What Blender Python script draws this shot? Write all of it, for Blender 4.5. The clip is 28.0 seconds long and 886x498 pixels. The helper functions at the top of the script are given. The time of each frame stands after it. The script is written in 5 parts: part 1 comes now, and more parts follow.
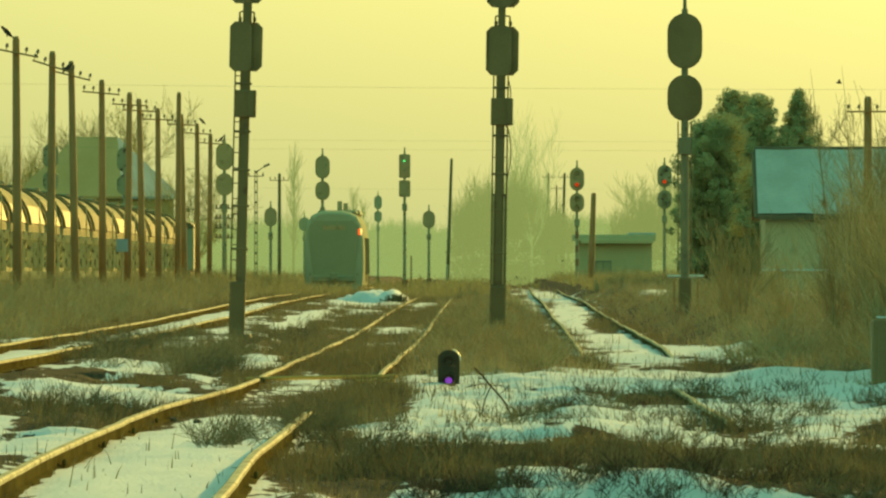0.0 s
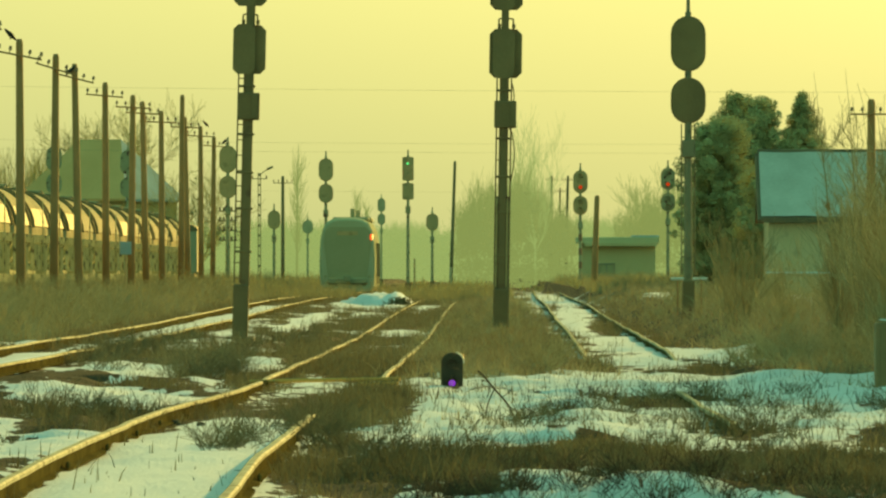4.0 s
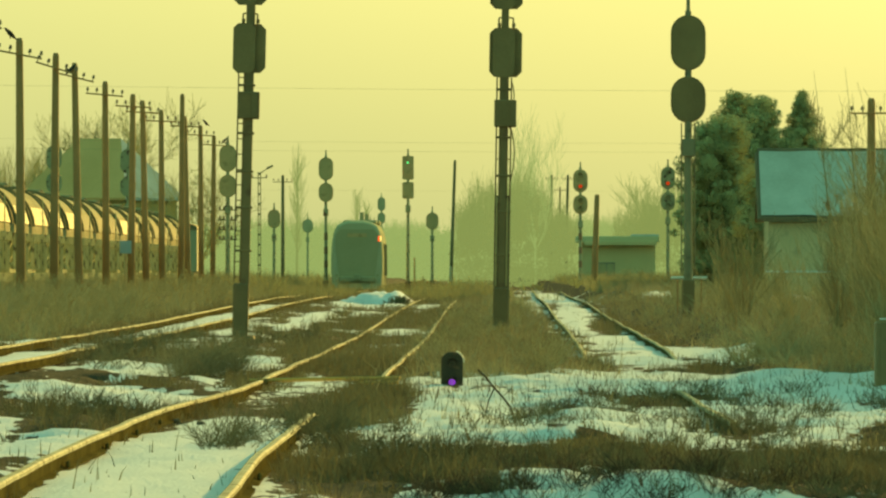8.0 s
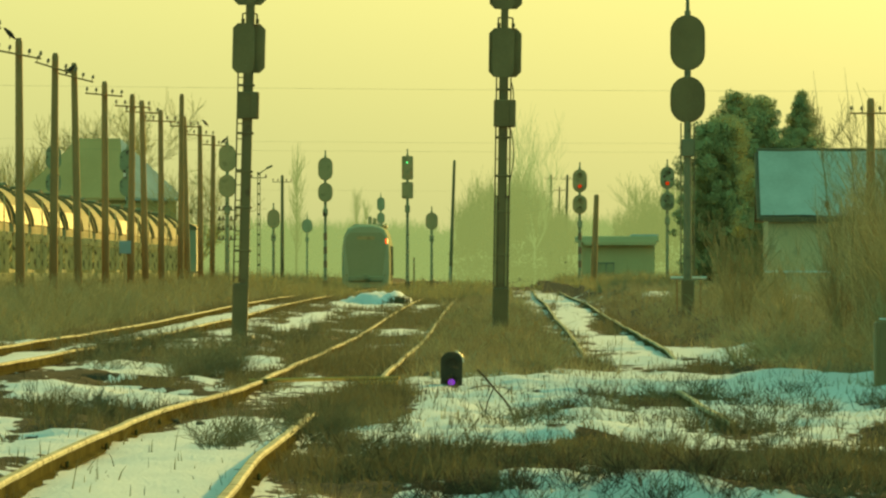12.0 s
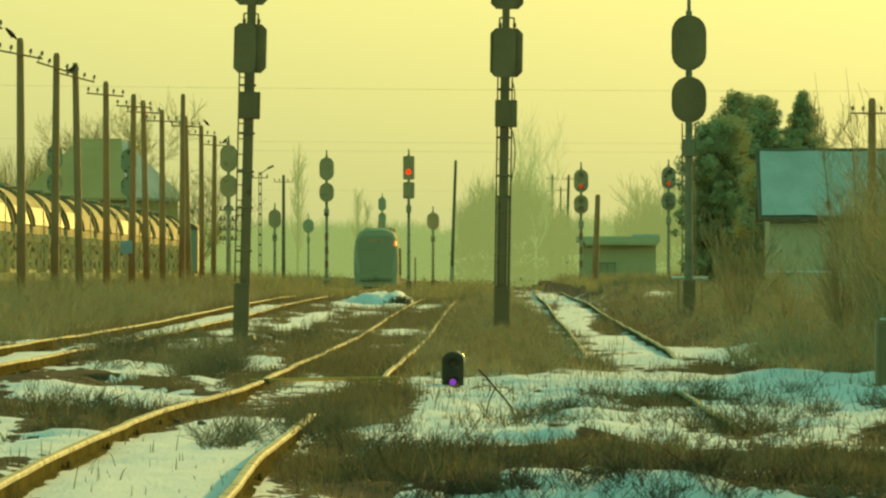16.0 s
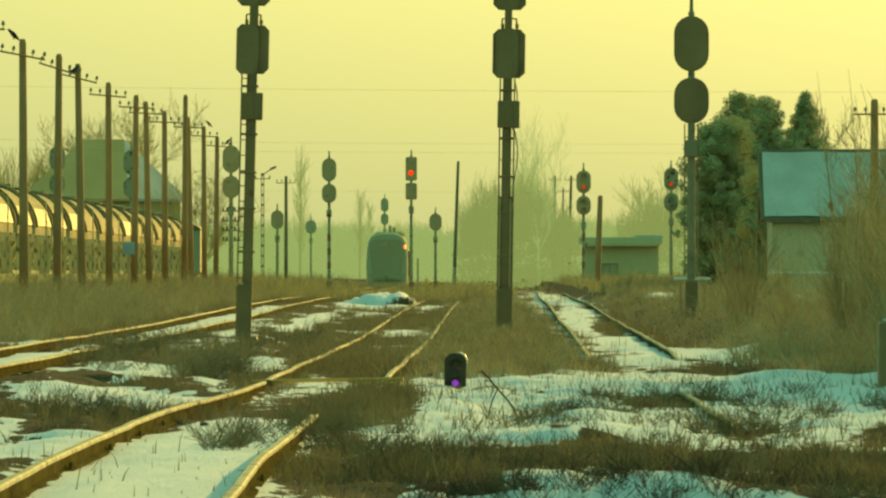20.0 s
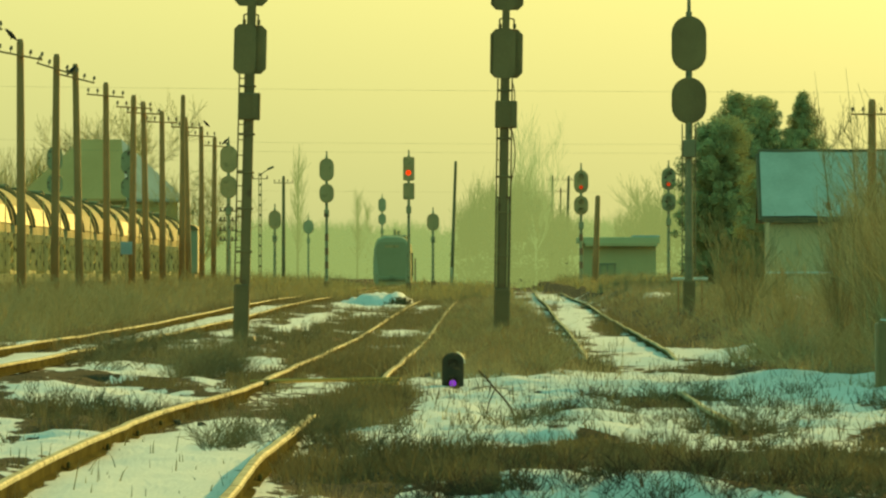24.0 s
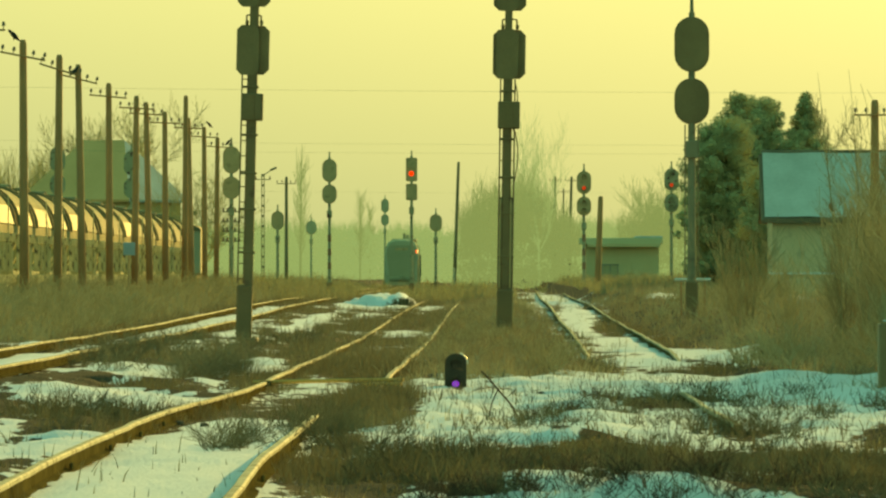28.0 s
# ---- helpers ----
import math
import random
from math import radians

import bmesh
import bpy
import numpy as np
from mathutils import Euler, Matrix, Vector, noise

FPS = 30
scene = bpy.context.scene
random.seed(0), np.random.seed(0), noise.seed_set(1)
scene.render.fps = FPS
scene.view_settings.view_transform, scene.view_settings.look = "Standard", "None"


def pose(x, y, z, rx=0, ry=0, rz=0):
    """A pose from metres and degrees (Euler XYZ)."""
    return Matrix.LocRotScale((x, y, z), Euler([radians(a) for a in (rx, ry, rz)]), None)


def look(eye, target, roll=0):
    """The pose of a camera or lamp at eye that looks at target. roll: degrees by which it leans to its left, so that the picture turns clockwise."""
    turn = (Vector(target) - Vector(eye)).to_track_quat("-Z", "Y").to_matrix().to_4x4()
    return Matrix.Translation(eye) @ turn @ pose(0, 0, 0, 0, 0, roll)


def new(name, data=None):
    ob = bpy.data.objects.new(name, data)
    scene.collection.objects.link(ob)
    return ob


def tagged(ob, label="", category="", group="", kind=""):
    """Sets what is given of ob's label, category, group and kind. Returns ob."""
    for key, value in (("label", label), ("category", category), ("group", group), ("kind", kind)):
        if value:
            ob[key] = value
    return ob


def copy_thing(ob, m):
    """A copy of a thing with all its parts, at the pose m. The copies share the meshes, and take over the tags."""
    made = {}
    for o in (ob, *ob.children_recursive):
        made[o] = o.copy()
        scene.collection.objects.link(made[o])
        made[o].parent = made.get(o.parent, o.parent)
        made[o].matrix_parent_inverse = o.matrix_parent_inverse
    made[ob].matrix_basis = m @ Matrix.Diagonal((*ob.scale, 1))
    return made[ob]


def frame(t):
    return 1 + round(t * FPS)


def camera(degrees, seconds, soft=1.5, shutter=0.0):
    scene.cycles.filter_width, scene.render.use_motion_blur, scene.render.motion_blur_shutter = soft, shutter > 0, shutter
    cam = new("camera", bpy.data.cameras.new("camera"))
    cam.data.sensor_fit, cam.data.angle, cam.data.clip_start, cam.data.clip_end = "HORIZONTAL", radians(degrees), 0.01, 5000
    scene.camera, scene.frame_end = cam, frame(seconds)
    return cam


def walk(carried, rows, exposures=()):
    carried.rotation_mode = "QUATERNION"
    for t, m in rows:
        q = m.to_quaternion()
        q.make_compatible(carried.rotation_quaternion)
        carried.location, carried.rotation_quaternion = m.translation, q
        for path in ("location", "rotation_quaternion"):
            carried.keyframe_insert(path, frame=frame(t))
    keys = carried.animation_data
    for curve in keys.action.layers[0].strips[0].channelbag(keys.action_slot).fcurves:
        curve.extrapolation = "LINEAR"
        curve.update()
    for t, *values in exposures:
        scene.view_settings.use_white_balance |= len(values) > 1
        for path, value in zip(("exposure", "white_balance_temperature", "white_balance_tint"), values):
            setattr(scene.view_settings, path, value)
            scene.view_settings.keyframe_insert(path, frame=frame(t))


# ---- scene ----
EYE_Z = 1.5
LENS = 18000.0
# small swings of the tripod head: seconds, sideways and upright, in 1/18000 rad
SWAY = [
    (0, -6, -3), (0.5, -4.7, -1), (1, -3, 0.7), (1.5, 0, 1.7), (2, 0, 1.7), (2.5, 0, 1.7),
    (3, 0, 1.7), (3.5, 0, 1.7), (5.5, 0, 1.7), (6, 0, 1.7), (6.5, 1.3, 3), (7, 1.3, 3),
    (7.5, 0, 3), (8, 0, 0), (8.5, -0.7, 1.7), (9, 1, 3), (9.5, 0, 3), (10, 0, 1.7),
    (10.5, 0, 1.7), (11, -2.7, 2.7), (11.5, -1.7, 1.7), (12, -1, 0), (12.5, 0, -1.3), (14.5, 0, 0),
    (15, 2.7, -1.3), (15.5, 3.3, 0), (16, 1.3, 0), (16.5, 3.3, 0), (17, 2.7, 0), (17.5, 1.3, -1.3),
    (18, 4.3, 1.7), (18.5, 4.3, 1.7), (19, 3.7, 1.7), (19.5, 4.3, 2.3), (20, 5.7, 1.7), (20.5, 3.3, 1.7),
    (21, 4.3, 1.7), (21.5, 3.3, 3.3), (23.5, 4.3, 0.3), (24, 1.3, 1.7), (24.5, 1.3, 0), (25, 4, 2.7),
    (25.5, 3.3, 1.7), (26, 3.3, 0), (26.5, 4.3, 3), (27, 5, 6), (27.5, 4.3, 4), (28, 6.3, 3),
]


def aim(side, up):
    return pose(0, 0, EYE_Z, 90 + math.degrees(math.atan((42 + up) / LENS)), 0, math.degrees(math.atan((71 + side) / LENS)))


cam = camera(math.degrees(2 * math.atan(784 / LENS)), 28.0, soft=2.3)
walk(cam, [(t, aim(a, b)) for t, a, b in SWAY], exposures=[(0, 0.06, 16500, -37), (28.0, 0.06, 16500, -37)])

# ---- light: a low winter sun ahead and to the right, hazy sky ----
SUN_ELEVATION, SUN_AZIMUTH = radians(13.0), radians(21)
world = bpy.data.worlds.new("winter_sky")
scene.world = world
world.use_nodes = True
wn = world.node_tree.nodes
sky = wn.new("ShaderNodeTexSky")
sky.sky_type, sky.sun_disc = "NISHITA", False
sky.sun_elevation, sky.sun_rotation = SUN_ELEVATION, SUN_AZIMUTH
sky.air_density, sky.dust_density, sky.ozone_density = 1.0, 4.2, 1.5
haze = wn.new("ShaderNodeMix")
haze.data_type, haze.blend_type = "RGBA", "ADD"
haze.inputs["Factor"].default_value = 1.0
haze.inputs["B"].default_value = (1.8, 6.2, 8.1, 1)
clear = wn.new("ShaderNodeTexSky")
clear.sky_type, clear.sun_disc = "NISHITA", False
clear.sun_elevation, clear.sun_rotation = SUN_ELEVATION, SUN_AZIMUTH
clear.air_density, clear.dust_density, clear.ozone_density = 2.2, 0.2, 4.0
blue = wn.new("ShaderNodeMix")
blue.data_type, blue.blend_type = "RGBA", "ADD"
blue.inputs["Factor"].default_value = 0.7
world.node_tree.links.new(sky.outputs[0], blue.inputs["A"])
world.node_tree.links.new(clear.outputs[0], blue.inputs["B"])
world.node_tree.links.new(blue.outputs["Result"], haze.inputs["A"])
world.node_tree.links.new(haze.outputs["Result"], wn["Background"].inputs[0])
wn["Background"].inputs[1].default_value = 0.0448
sun = new("sun", bpy.data.lights.new("sun", "SUN"))
sun.data.energy, sun.data.angle, sun.data.color = 5.0, radians(1.2), (1.0, 0.6, 0.31)
sun_way = Vector((math.sin(SUN_AZIMUTH) * math.cos(SUN_ELEVATION), math.cos(SUN_AZIMUTH) * math.cos(SUN_ELEVATION), math.sin(SUN_ELEVATION)))
sun.matrix_world = look(sun_way * 200, (0, 0, 0))


# ---- materials ----
def material(name, dark, light, rough=0.7, metal=0.0, coarse=1.5, fine=25.0, bump=0.2, spots=None, through_light=0.0, space="Object", per_object=0.0, spec=0.4):
    """A surface of two tones with coarse and fine variation, optional stains, relief, and light that passes through."""
    m = bpy.data.materials.new(name)
    m.use_nodes = True
    nt = m.node_tree
    n, link = nt.nodes, nt.links.new
    bsdf = n["Principled BSDF"]
    coord = n.new("ShaderNodeTexCoord")
    big, small = n.new("ShaderNodeTexNoise"), n.new("ShaderNodeTexNoise")
    big.inputs["Scale"].default_value, small.inputs["Scale"].default_value = coarse, fine
    big.inputs["Detail"].default_value, small.inputs["Detail"].default_value = 4, 3
    for tex in (big, small):
        link(coord.outputs[space], tex.inputs["Vector"])
    add = n.new("ShaderNodeMath")
    add.operation = "MULTIPLY_ADD"
    link(small.outputs[0], add.inputs[0])
    add.inputs[1].default_value = 0.45
    link(big.outputs[0], add.inputs[2])
    ramp = n.new("ShaderNodeMapRange")
    ramp.inputs["From Min"].default_value, ramp.inputs["From Max"].default_value = 0.5, 0.95
    link(add.outputs[0], ramp.inputs["Value"])
    value = ramp.outputs[0]
    if per_object:
        info = n.new("ShaderNodeObjectInfo")
        mul = n.new("ShaderNodeMath")
        mul.operation = "MULTIPLY_ADD"
        link(info.outputs["Random"], mul.inputs[0])
        mul.inputs[1].default_value = per_object
        link(value, mul.inputs[2])
        value = mul.outputs[0]
    mix = n.new("ShaderNodeMix")
    mix.data_type = "RGBA"
    link(value, mix.inputs["Factor"])
    mix.inputs["A"].default_value, mix.inputs["B"].default_value = (*dark, 1), (*light, 1)
    colour = mix.outputs["Result"]
    if spots:
        sp = n.new("ShaderNodeTexNoise")
        sp.inputs["Scale"].default_value, sp.inputs["Detail"].default_value = coarse * 2.3, 6
        link(coord.outputs[space], sp.inputs["Vector"])
        cut = n.new("ShaderNodeMapRange")
        cut.inputs["From Min"].default_value, cut.inputs["From Max"].default_value = 0.56, 0.66
        link(sp.outputs[0], cut.inputs["Value"])
        mix2 = n.new("ShaderNodeMix")
        mix2.data_type = "RGBA"
        link(cut.outputs[0], mix2.inputs["Factor"])
        link(colour, mix2.inputs["A"])
        mix2.inputs["B"].default_value = (*spots, 1)
        colour = mix2.outputs["Result"]
    link(colour, bsdf.inputs["Base Color"])
    bsdf.inputs["Roughness"].default_value, bsdf.inputs["Metallic"].default_value = rough, metal
    bsdf.inputs["Specular IOR Level"].default_value = spec
    if bump:
        b = n.new("ShaderNodeBump")
        b.inputs["Strength"].default_value, b.inputs["Distance"].default_value = bump, 0.02
        link(add.outputs[0], b.inputs["Height"])
        link(b.outputs[0], bsdf.inputs["Normal"])
    if through_light:
        tr = n.new("ShaderNodeBsdfTranslucent")
        link(colour, tr.inputs["Color"])
        ms = n.new("ShaderNodeMixShader")
        ms.inputs[0].default_value = through_light
        link(bsdf.outputs[0], ms.inputs[1])
        link(tr.outputs[0], ms.inputs[2])
        link(ms.outputs[0], n["Material Output"].inputs["Surface"])
    return m


def lamp_material(name, colour, strength):
    m = bpy.data.materials.new(name)
    m.use_nodes = True
    b = m.node_tree.nodes["Principled BSDF"]
    b.inputs["Base Color"].default_value = (*colour, 1)
    b.inputs["Emission Color"].default_value = (*colour, 1)
    b.inputs["Emission Strength"].default_value = strength
    b.inputs["Roughness"].default_value = 0.2
    return m


def ground_material():
    m = bpy.data.materials.new("earth_and_snow")
    m.use_nodes = True
    nt = m.node_tree
    n, link = nt.nodes, nt.links.new
    bsdf = n["Principled BSDF"]
    geo = n.new("ShaderNodeNewGeometry")
    att = n.new("ShaderNodeAttribute")
    att.attribute_name = "snow"
    fine, grit, crust = n.new("ShaderNodeTexNoise"), n.new("ShaderNodeTexNoise"), n.new("ShaderNodeTexNoise")
    stretch = n.new("ShaderNodeMapping")
    stretch.inputs["Scale"].default_value = (1.0, 0.35, 1.0)
    link(geo.outputs["Position"], stretch.inputs["Vector"])
    for tex, s, d in ((fine, 5.0, 6), (grit, 30.0, 4), (crust, 2.2, 5)):
        tex.inputs["Scale"].default_value, tex.inputs["Detail"].default_value = s, d
        link(stretch.outputs[0], tex.inputs["Vector"])
    mad = n.new("ShaderNodeMath")
    mad.operation = "MULTIPLY_ADD"
    link(fine.outputs[0], mad.inputs[0])
    mad.inputs[1].default_value = 0.9
    link(att.outputs["Fac"], mad.inputs[2])
    cut = n.new("ShaderNodeMapRange")
    cut.inputs["From Min"].default_value, cut.inputs["From Max"].default_value = 0.93, 0.98
    link(mad.outputs[0], cut.inputs["Value"])
    earth = n.new("ShaderNodeMix")
    earth.data_type = "RGBA"
    link(grit.outputs[0], earth.inputs["Factor"])
    earth.inputs["A"].default_value, earth.inputs["B"].default_value = (0.03, 0.029, 0.019, 1), (0.085, 0.08, 0.053, 1)
    snow = n.new("ShaderNodeMix")
    snow.data_type = "RGBA"
    link(crust.outputs[0], snow.inputs["Factor"])
    snow.inputs["A"].default_value, snow.inputs["B"].default_value = (0.76, 0.77, 0.78, 1), (0.88, 0.88, 0.89, 1)
    mix = n.new("ShaderNodeMix")
    mix.data_type = "RGBA"
    link(cut.outputs[0], mix.inputs["Factor"])
    link(earth.outputs["Result"], mix.inputs["A"])
    link(snow.outputs["Result"], mix.inputs["B"])
    link(mix.outputs["Result"], bsdf.inputs["Base Color"])
    bsdf.inputs["Roughness"].default_value = 0.75
    bsdf.inputs["Specular IOR Level"].default_value = 0.02
    b = n.new("ShaderNodeBump")
    b.inputs["Strength"].default_value, b.inputs["Distance"].default_value = 0.5, 0.06
    relief = n.new("ShaderNodeMath")
    relief.operation = "MULTIPLY_ADD"
    link(grit.outputs[0], relief.inputs[0])
    relief.inputs[1].default_value = 0.5
    link(fine.outputs[0], relief.inputs[2])
    link(relief.outputs[0], b.inputs["Height"])
    link(b.outputs[0], bsdf.inputs["Normal"])
    return m


GROUND = ground_material()
SNOW = material("packed_snow", (0.68, 0.74, 0.76), (0.86, 0.89, 0.92), 0.75, coarse=1.0, fine=9, bump=0.5, spec=0.05)
ROOF_SNOW = material("dimmer_roof_snow", (0.5, 0.52, 0.46), (0.64, 0.66, 0.6), 0.8, coarse=0.7, fine=7, bump=0.4, spec=0.05)
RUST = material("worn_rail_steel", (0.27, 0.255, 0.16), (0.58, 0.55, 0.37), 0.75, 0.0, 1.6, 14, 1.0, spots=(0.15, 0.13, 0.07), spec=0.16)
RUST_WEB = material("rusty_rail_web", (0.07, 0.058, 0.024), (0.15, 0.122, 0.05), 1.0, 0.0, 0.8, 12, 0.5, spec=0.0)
# Mast and plate paints are lightened, more so far off, to imitate haze.
MAST = material("haze_lifted_black_paint", (0.22, 0.145, 0.07), (0.32, 0.215, 0.105), 0.55, 0.0, 1.2, 30, 0.2, spots=(0.2, 0.11, 0.06))
BLACK = material("chipped_black_enamel", (0.04, 0.033, 0.02), (0.085, 0.07, 0.04), 0.45, 0.0, 4, 40, 0.2, spots=(0.12, 0.075, 0.04))
MAST_GREY = material("hazed_mast_paint", (0.6, 0.42, 0.22), (0.72, 0.51, 0.27), 0.7, 0.0, 1.2, 30, 0.2, spots=(0.52, 0.35, 0.18))
MAST_OLD = material("dull_grey_mast_paint", (0.25, 0.215, 0.13), (0.35, 0.305, 0.19), 0.6, 0.0, 1.2, 30, 0.2, spots=(0.2, 0.16, 0.1))
MAST_PALE = material("hazed_pale_mast_paint", (0.42, 0.37, 0.22), (0.55, 0.49, 0.3), 0.65, 0.0, 1.5, 30, 0.2, spots=(0.16, 0.08, 0.05))
MAST_FAINT = material("hazed_far_mast_paint", (0.6, 0.52, 0.3), (0.74, 0.65, 0.4), 0.7, 0.0, 1.5, 30, 0.1)
PLATE = material("dull_back_plate", (0.25, 0.17, 0.085), (0.36, 0.25, 0.125), 0.6, 0.0, 1.4, 30, 0.15)
RED_BAND = material("red_mast_band", (0.32, 0.18, 0.1), (0.4, 0.22, 0.13), 0.6)
POLE_WOOD = material("tarred_pole_wood", (0.38, 0.2, 0.09), (0.54, 0.3, 0.14), 0.85, 0, 0.8, 40, 0.4, per_object=0.3)
POLE_GREY = material("silvered_pole_wood", (0.22, 0.18, 0.1), (0.34, 0.28, 0.16), 0.85, 0, 0.8, 40, 0.4, per_object=0.3)
CERAMIC = material("insulator_glaze", (0.22, 0.14, 0.08), (0.33, 0.21, 0.12), 0.3)
WIRE = material("wire", (0.16, 0.15, 0.09), (0.22, 0.2, 0.13), 0.5, 0.4)
# One wagon paint in a sunlit and an unlit tone.
TANK_SUNLIT = material("tank_paint", (0.24, 0.225, 0.14), (0.42, 0.39, 0.26), 0.6, 0.05, 0.3, 5, 0.15, spots=(0.12, 0.11, 0.07), spec=0.08, per_object=0.5)
TANK_UNLIT = material("weathered_tank_paint", (0.21, 0.195, 0.12), (0.32, 0.3, 0.195), 0.75, 0.0, 0.3, 5, 0.15, spots=(0.2, 0.19, 0.13), spec=0.05, per_object=0.5)
# Top and panels get separate tones, after where the sun glint falls.
TANK_ROOF = material("matte_tank_roof", (0.32, 0.28, 0.16), (0.45, 0.4, 0.24), 0.85, 0.0, 0.9, 12, 0.1, spots=(0.24, 0.2, 0.12), spec=0.05)
TANK_DARK = material("wagon_frame_grime", (0.2, 0.17, 0.09), (0.3, 0.26, 0.14), 0.8, 0.1, 1.0, 20, 0.2)
# Underparts are made pale to put haze and light into their colour.
TANK_HAZED = material("haze_lifted_frame", (0.58, 0.53, 0.3), (0.74, 0.67, 0.4), 0.85, 0.0, 1.0, 16, 0.2, spots=(0.14, 0.12, 0.07), spec=0.1)
# Orange tone stands in for sunlight the rods do not catch.
OCHRE = material("ochre_rust_sunlit_tone", (0.62, 0.33, 0.09), (0.76, 0.42, 0.13), 0.6, 0.0, 2, 20, 0.2)
STONE = material("dark_ballast_stone", (0.05, 0.042, 0.028), (0.11, 0.09, 0.06), 0.85, 0, 4, 30, 0.5, per_object=0.3)
# White stands in for sunlight on the barrier's pipe.
PIPE_WHITE = material("pipe_sunlit_white", (0.74, 0.7, 0.6), (0.84, 0.8, 0.7), 0.5, 0.0, 3, 30, 0.1)
STEEL = material("glint_rim_steel", (0.6, 0.58, 0.5), (0.8, 0.78, 0.7), 0.3, 0.9, 3, 30, 0.05)


# ---- mesh helpers ----
def part(name, bm, mat, parent, label="", kind=""):
    """Links a bmesh as one mesh object under its thing."""
    me = bpy.data.meshes.new(name)
    bm.to_mesh(me)
    bm.free()
    me.materials.append(mat)
    ob = new(name, me)
    ob.parent = parent
    if label or kind:
        tagged(ob, label=label, kind=kind)
    return ob


def same(ob, parent, m):
    """One more part on the same mesh, at the pose m on its thing."""
    o = bpy.data.objects.new(ob.name.split(".")[0], ob.data)
    scene.collection.objects.link(o)
    o.parent, o.matrix_basis = parent, m
    return o


def thing(name, at, label, category, group="", kind="", turn=0.0):
    e = new(name)
    e.matrix_basis = pose(*at, 0, 0, turn)
    return tagged(e, label, category, group, kind)


def box(bm, c, s, bevel=0.0, rot=None):
    r = bmesh.ops.create_cube(bm, size=1.0)
    vs = r["verts"]
    bmesh.ops.scale(bm, vec=s, verts=vs)
    if bevel:
        es = list({e for v in vs for e in v.link_edges})
        out = bmesh.ops.bevel(bm, geom=es, offset=bevel, segments=1, affect="EDGES")
        vs = list({v for f in out["faces"] for v in f.verts} | {v for v in vs if v.is_valid})
    if rot is not None:
        bmesh.ops.rotate(bm, cent=(0, 0, 0), matrix=rot.to_3x3(), verts=vs)
    bmesh.ops.translate(bm, vec=c, verts=vs)
    return bm


def tube(bm, a, b, r0, r1=None, seg=8, caps=True):
    a, b = Vector(a), Vector(b)
    r1 = r0 if r1 is None else r1
    q = (b - a).to_track_quat("Z", "Y")
    rings = []
    for p, r in ((a, r0), (b, r1)):
        rings.append([bm.verts.new(p + q @ Vector((r * math.cos(2 * math.pi * i / seg), r * math.sin(2 * math.pi * i / seg), 0))) for i in range(seg)])
    for i in range(seg):
        bm.faces.new((rings[0][i], rings[0][(i + 1) % seg], rings[1][(i + 1) % seg], rings[1][i]))
    if caps:
        bm.faces.new(rings[0][::-1])
        bm.faces.new(rings[1])
    return bm


def bent(bm, pts, r, seg=6):
    """A tube along a line of points."""
    for a, b in zip(pts[:-1], pts[1:]):
        tube(bm, a, b, r, r, seg)
    return bm


def plate(bm, outline, y0, y1):
    """A flat outline (x, z) given depth from y0 to y1, with slightly eased edges."""
    front = [bm.verts.new((x, y0, z)) for x, z in outline]
    back = [bm.verts.new((x, y1, z)) for x, z in outline]
    n = len(outline)
    bm.faces.new(front)
    bm.faces.new(back[::-1])
    for i in range(n):
        bm.faces.new((front[i], back[i], back[(i + 1) % n], front[(i + 1) % n]))
    bmesh.ops.recalc_face_normals(bm, faces=bm.faces)
    return bm


def loft(bm, rings, close=True):
    """Skins rings of equal counts, given as lists of points."""
    rows = [[bm.verts.new(p) for p in ring] for ring in rings]
    n = len(rows[0])
    for a, b in zip(rows[:-1], rows[1:]):
        for i in range(n):
            bm.faces.new((a[i], a[(i + 1) % n], b[(i + 1) % n], b[i]))
    if close:
        bm.faces.new(rows[0][::-1])
        bm.faces.new(rows[-1])
    bmesh.ops.recalc_face_normals(bm, faces=bm.faces)
    return bm


def smooth_mesh(ob, angle=40):
    for p in ob.data.polygons:
        p.use_smooth = True
    return ob


def octagon(w, z0, z1, cut):
    h = w / 2
    return [(-h + cut, z0), (h - cut, z0), (h, z0 + cut), (h, z1 - cut), (h - cut, z1), (-h + cut, z1), (-h, z1 - cut), (-h, z0 + cut)]


def stadium(w, z0, z1, seg=10):
    r = w / 2
    lo = [(r * math.cos(a), z0 + r + r * math.sin(a)) for a in (math.pi + math.pi * i / seg for i in range(seg + 1))]
    hi = [(r * math.cos(a), z1 - r + r * math.sin(a)) for a in (math.pi * i / seg for i in range(seg + 1))]
    return lo + hi


def step(a, b, v):
    t = min(1.0, max(0.0, (v - a) / (b - a)))
    return t * t * (3 - 2 * t)


# ---- the lie of the land ----
def base_height(x, y):
    """The smooth ground: level near the eye, a slight rise beyond, a bank on the right and a grassy hump between the lines."""
    z = 0.25 * step(200, 400, y)
    z = z + 0.10 * step(-4.0, -6.0, x)
    z = z + 0.55 * step(3.9, 5.6, x) * step(150, 215, y)
    z = z + 0.45 * step(-9.2, -11.0, x) * step(180, 260, y)
    z = z + 0.16 * math.exp(-((x - 0.25) / 0.75) ** 2) * step(140, 185, y) * (1 - step(330, 430, y))
    return z


def shift_main(y):
    """Sideways run of the near line, which swings over at its points."""
    return -2.38 + 0.1 * (1 - step(56, 76, y)) + 0.31 * step(101, 119, y) + 0.12 * step(130, 220, y) + 0.1 * step(300, 420, y)


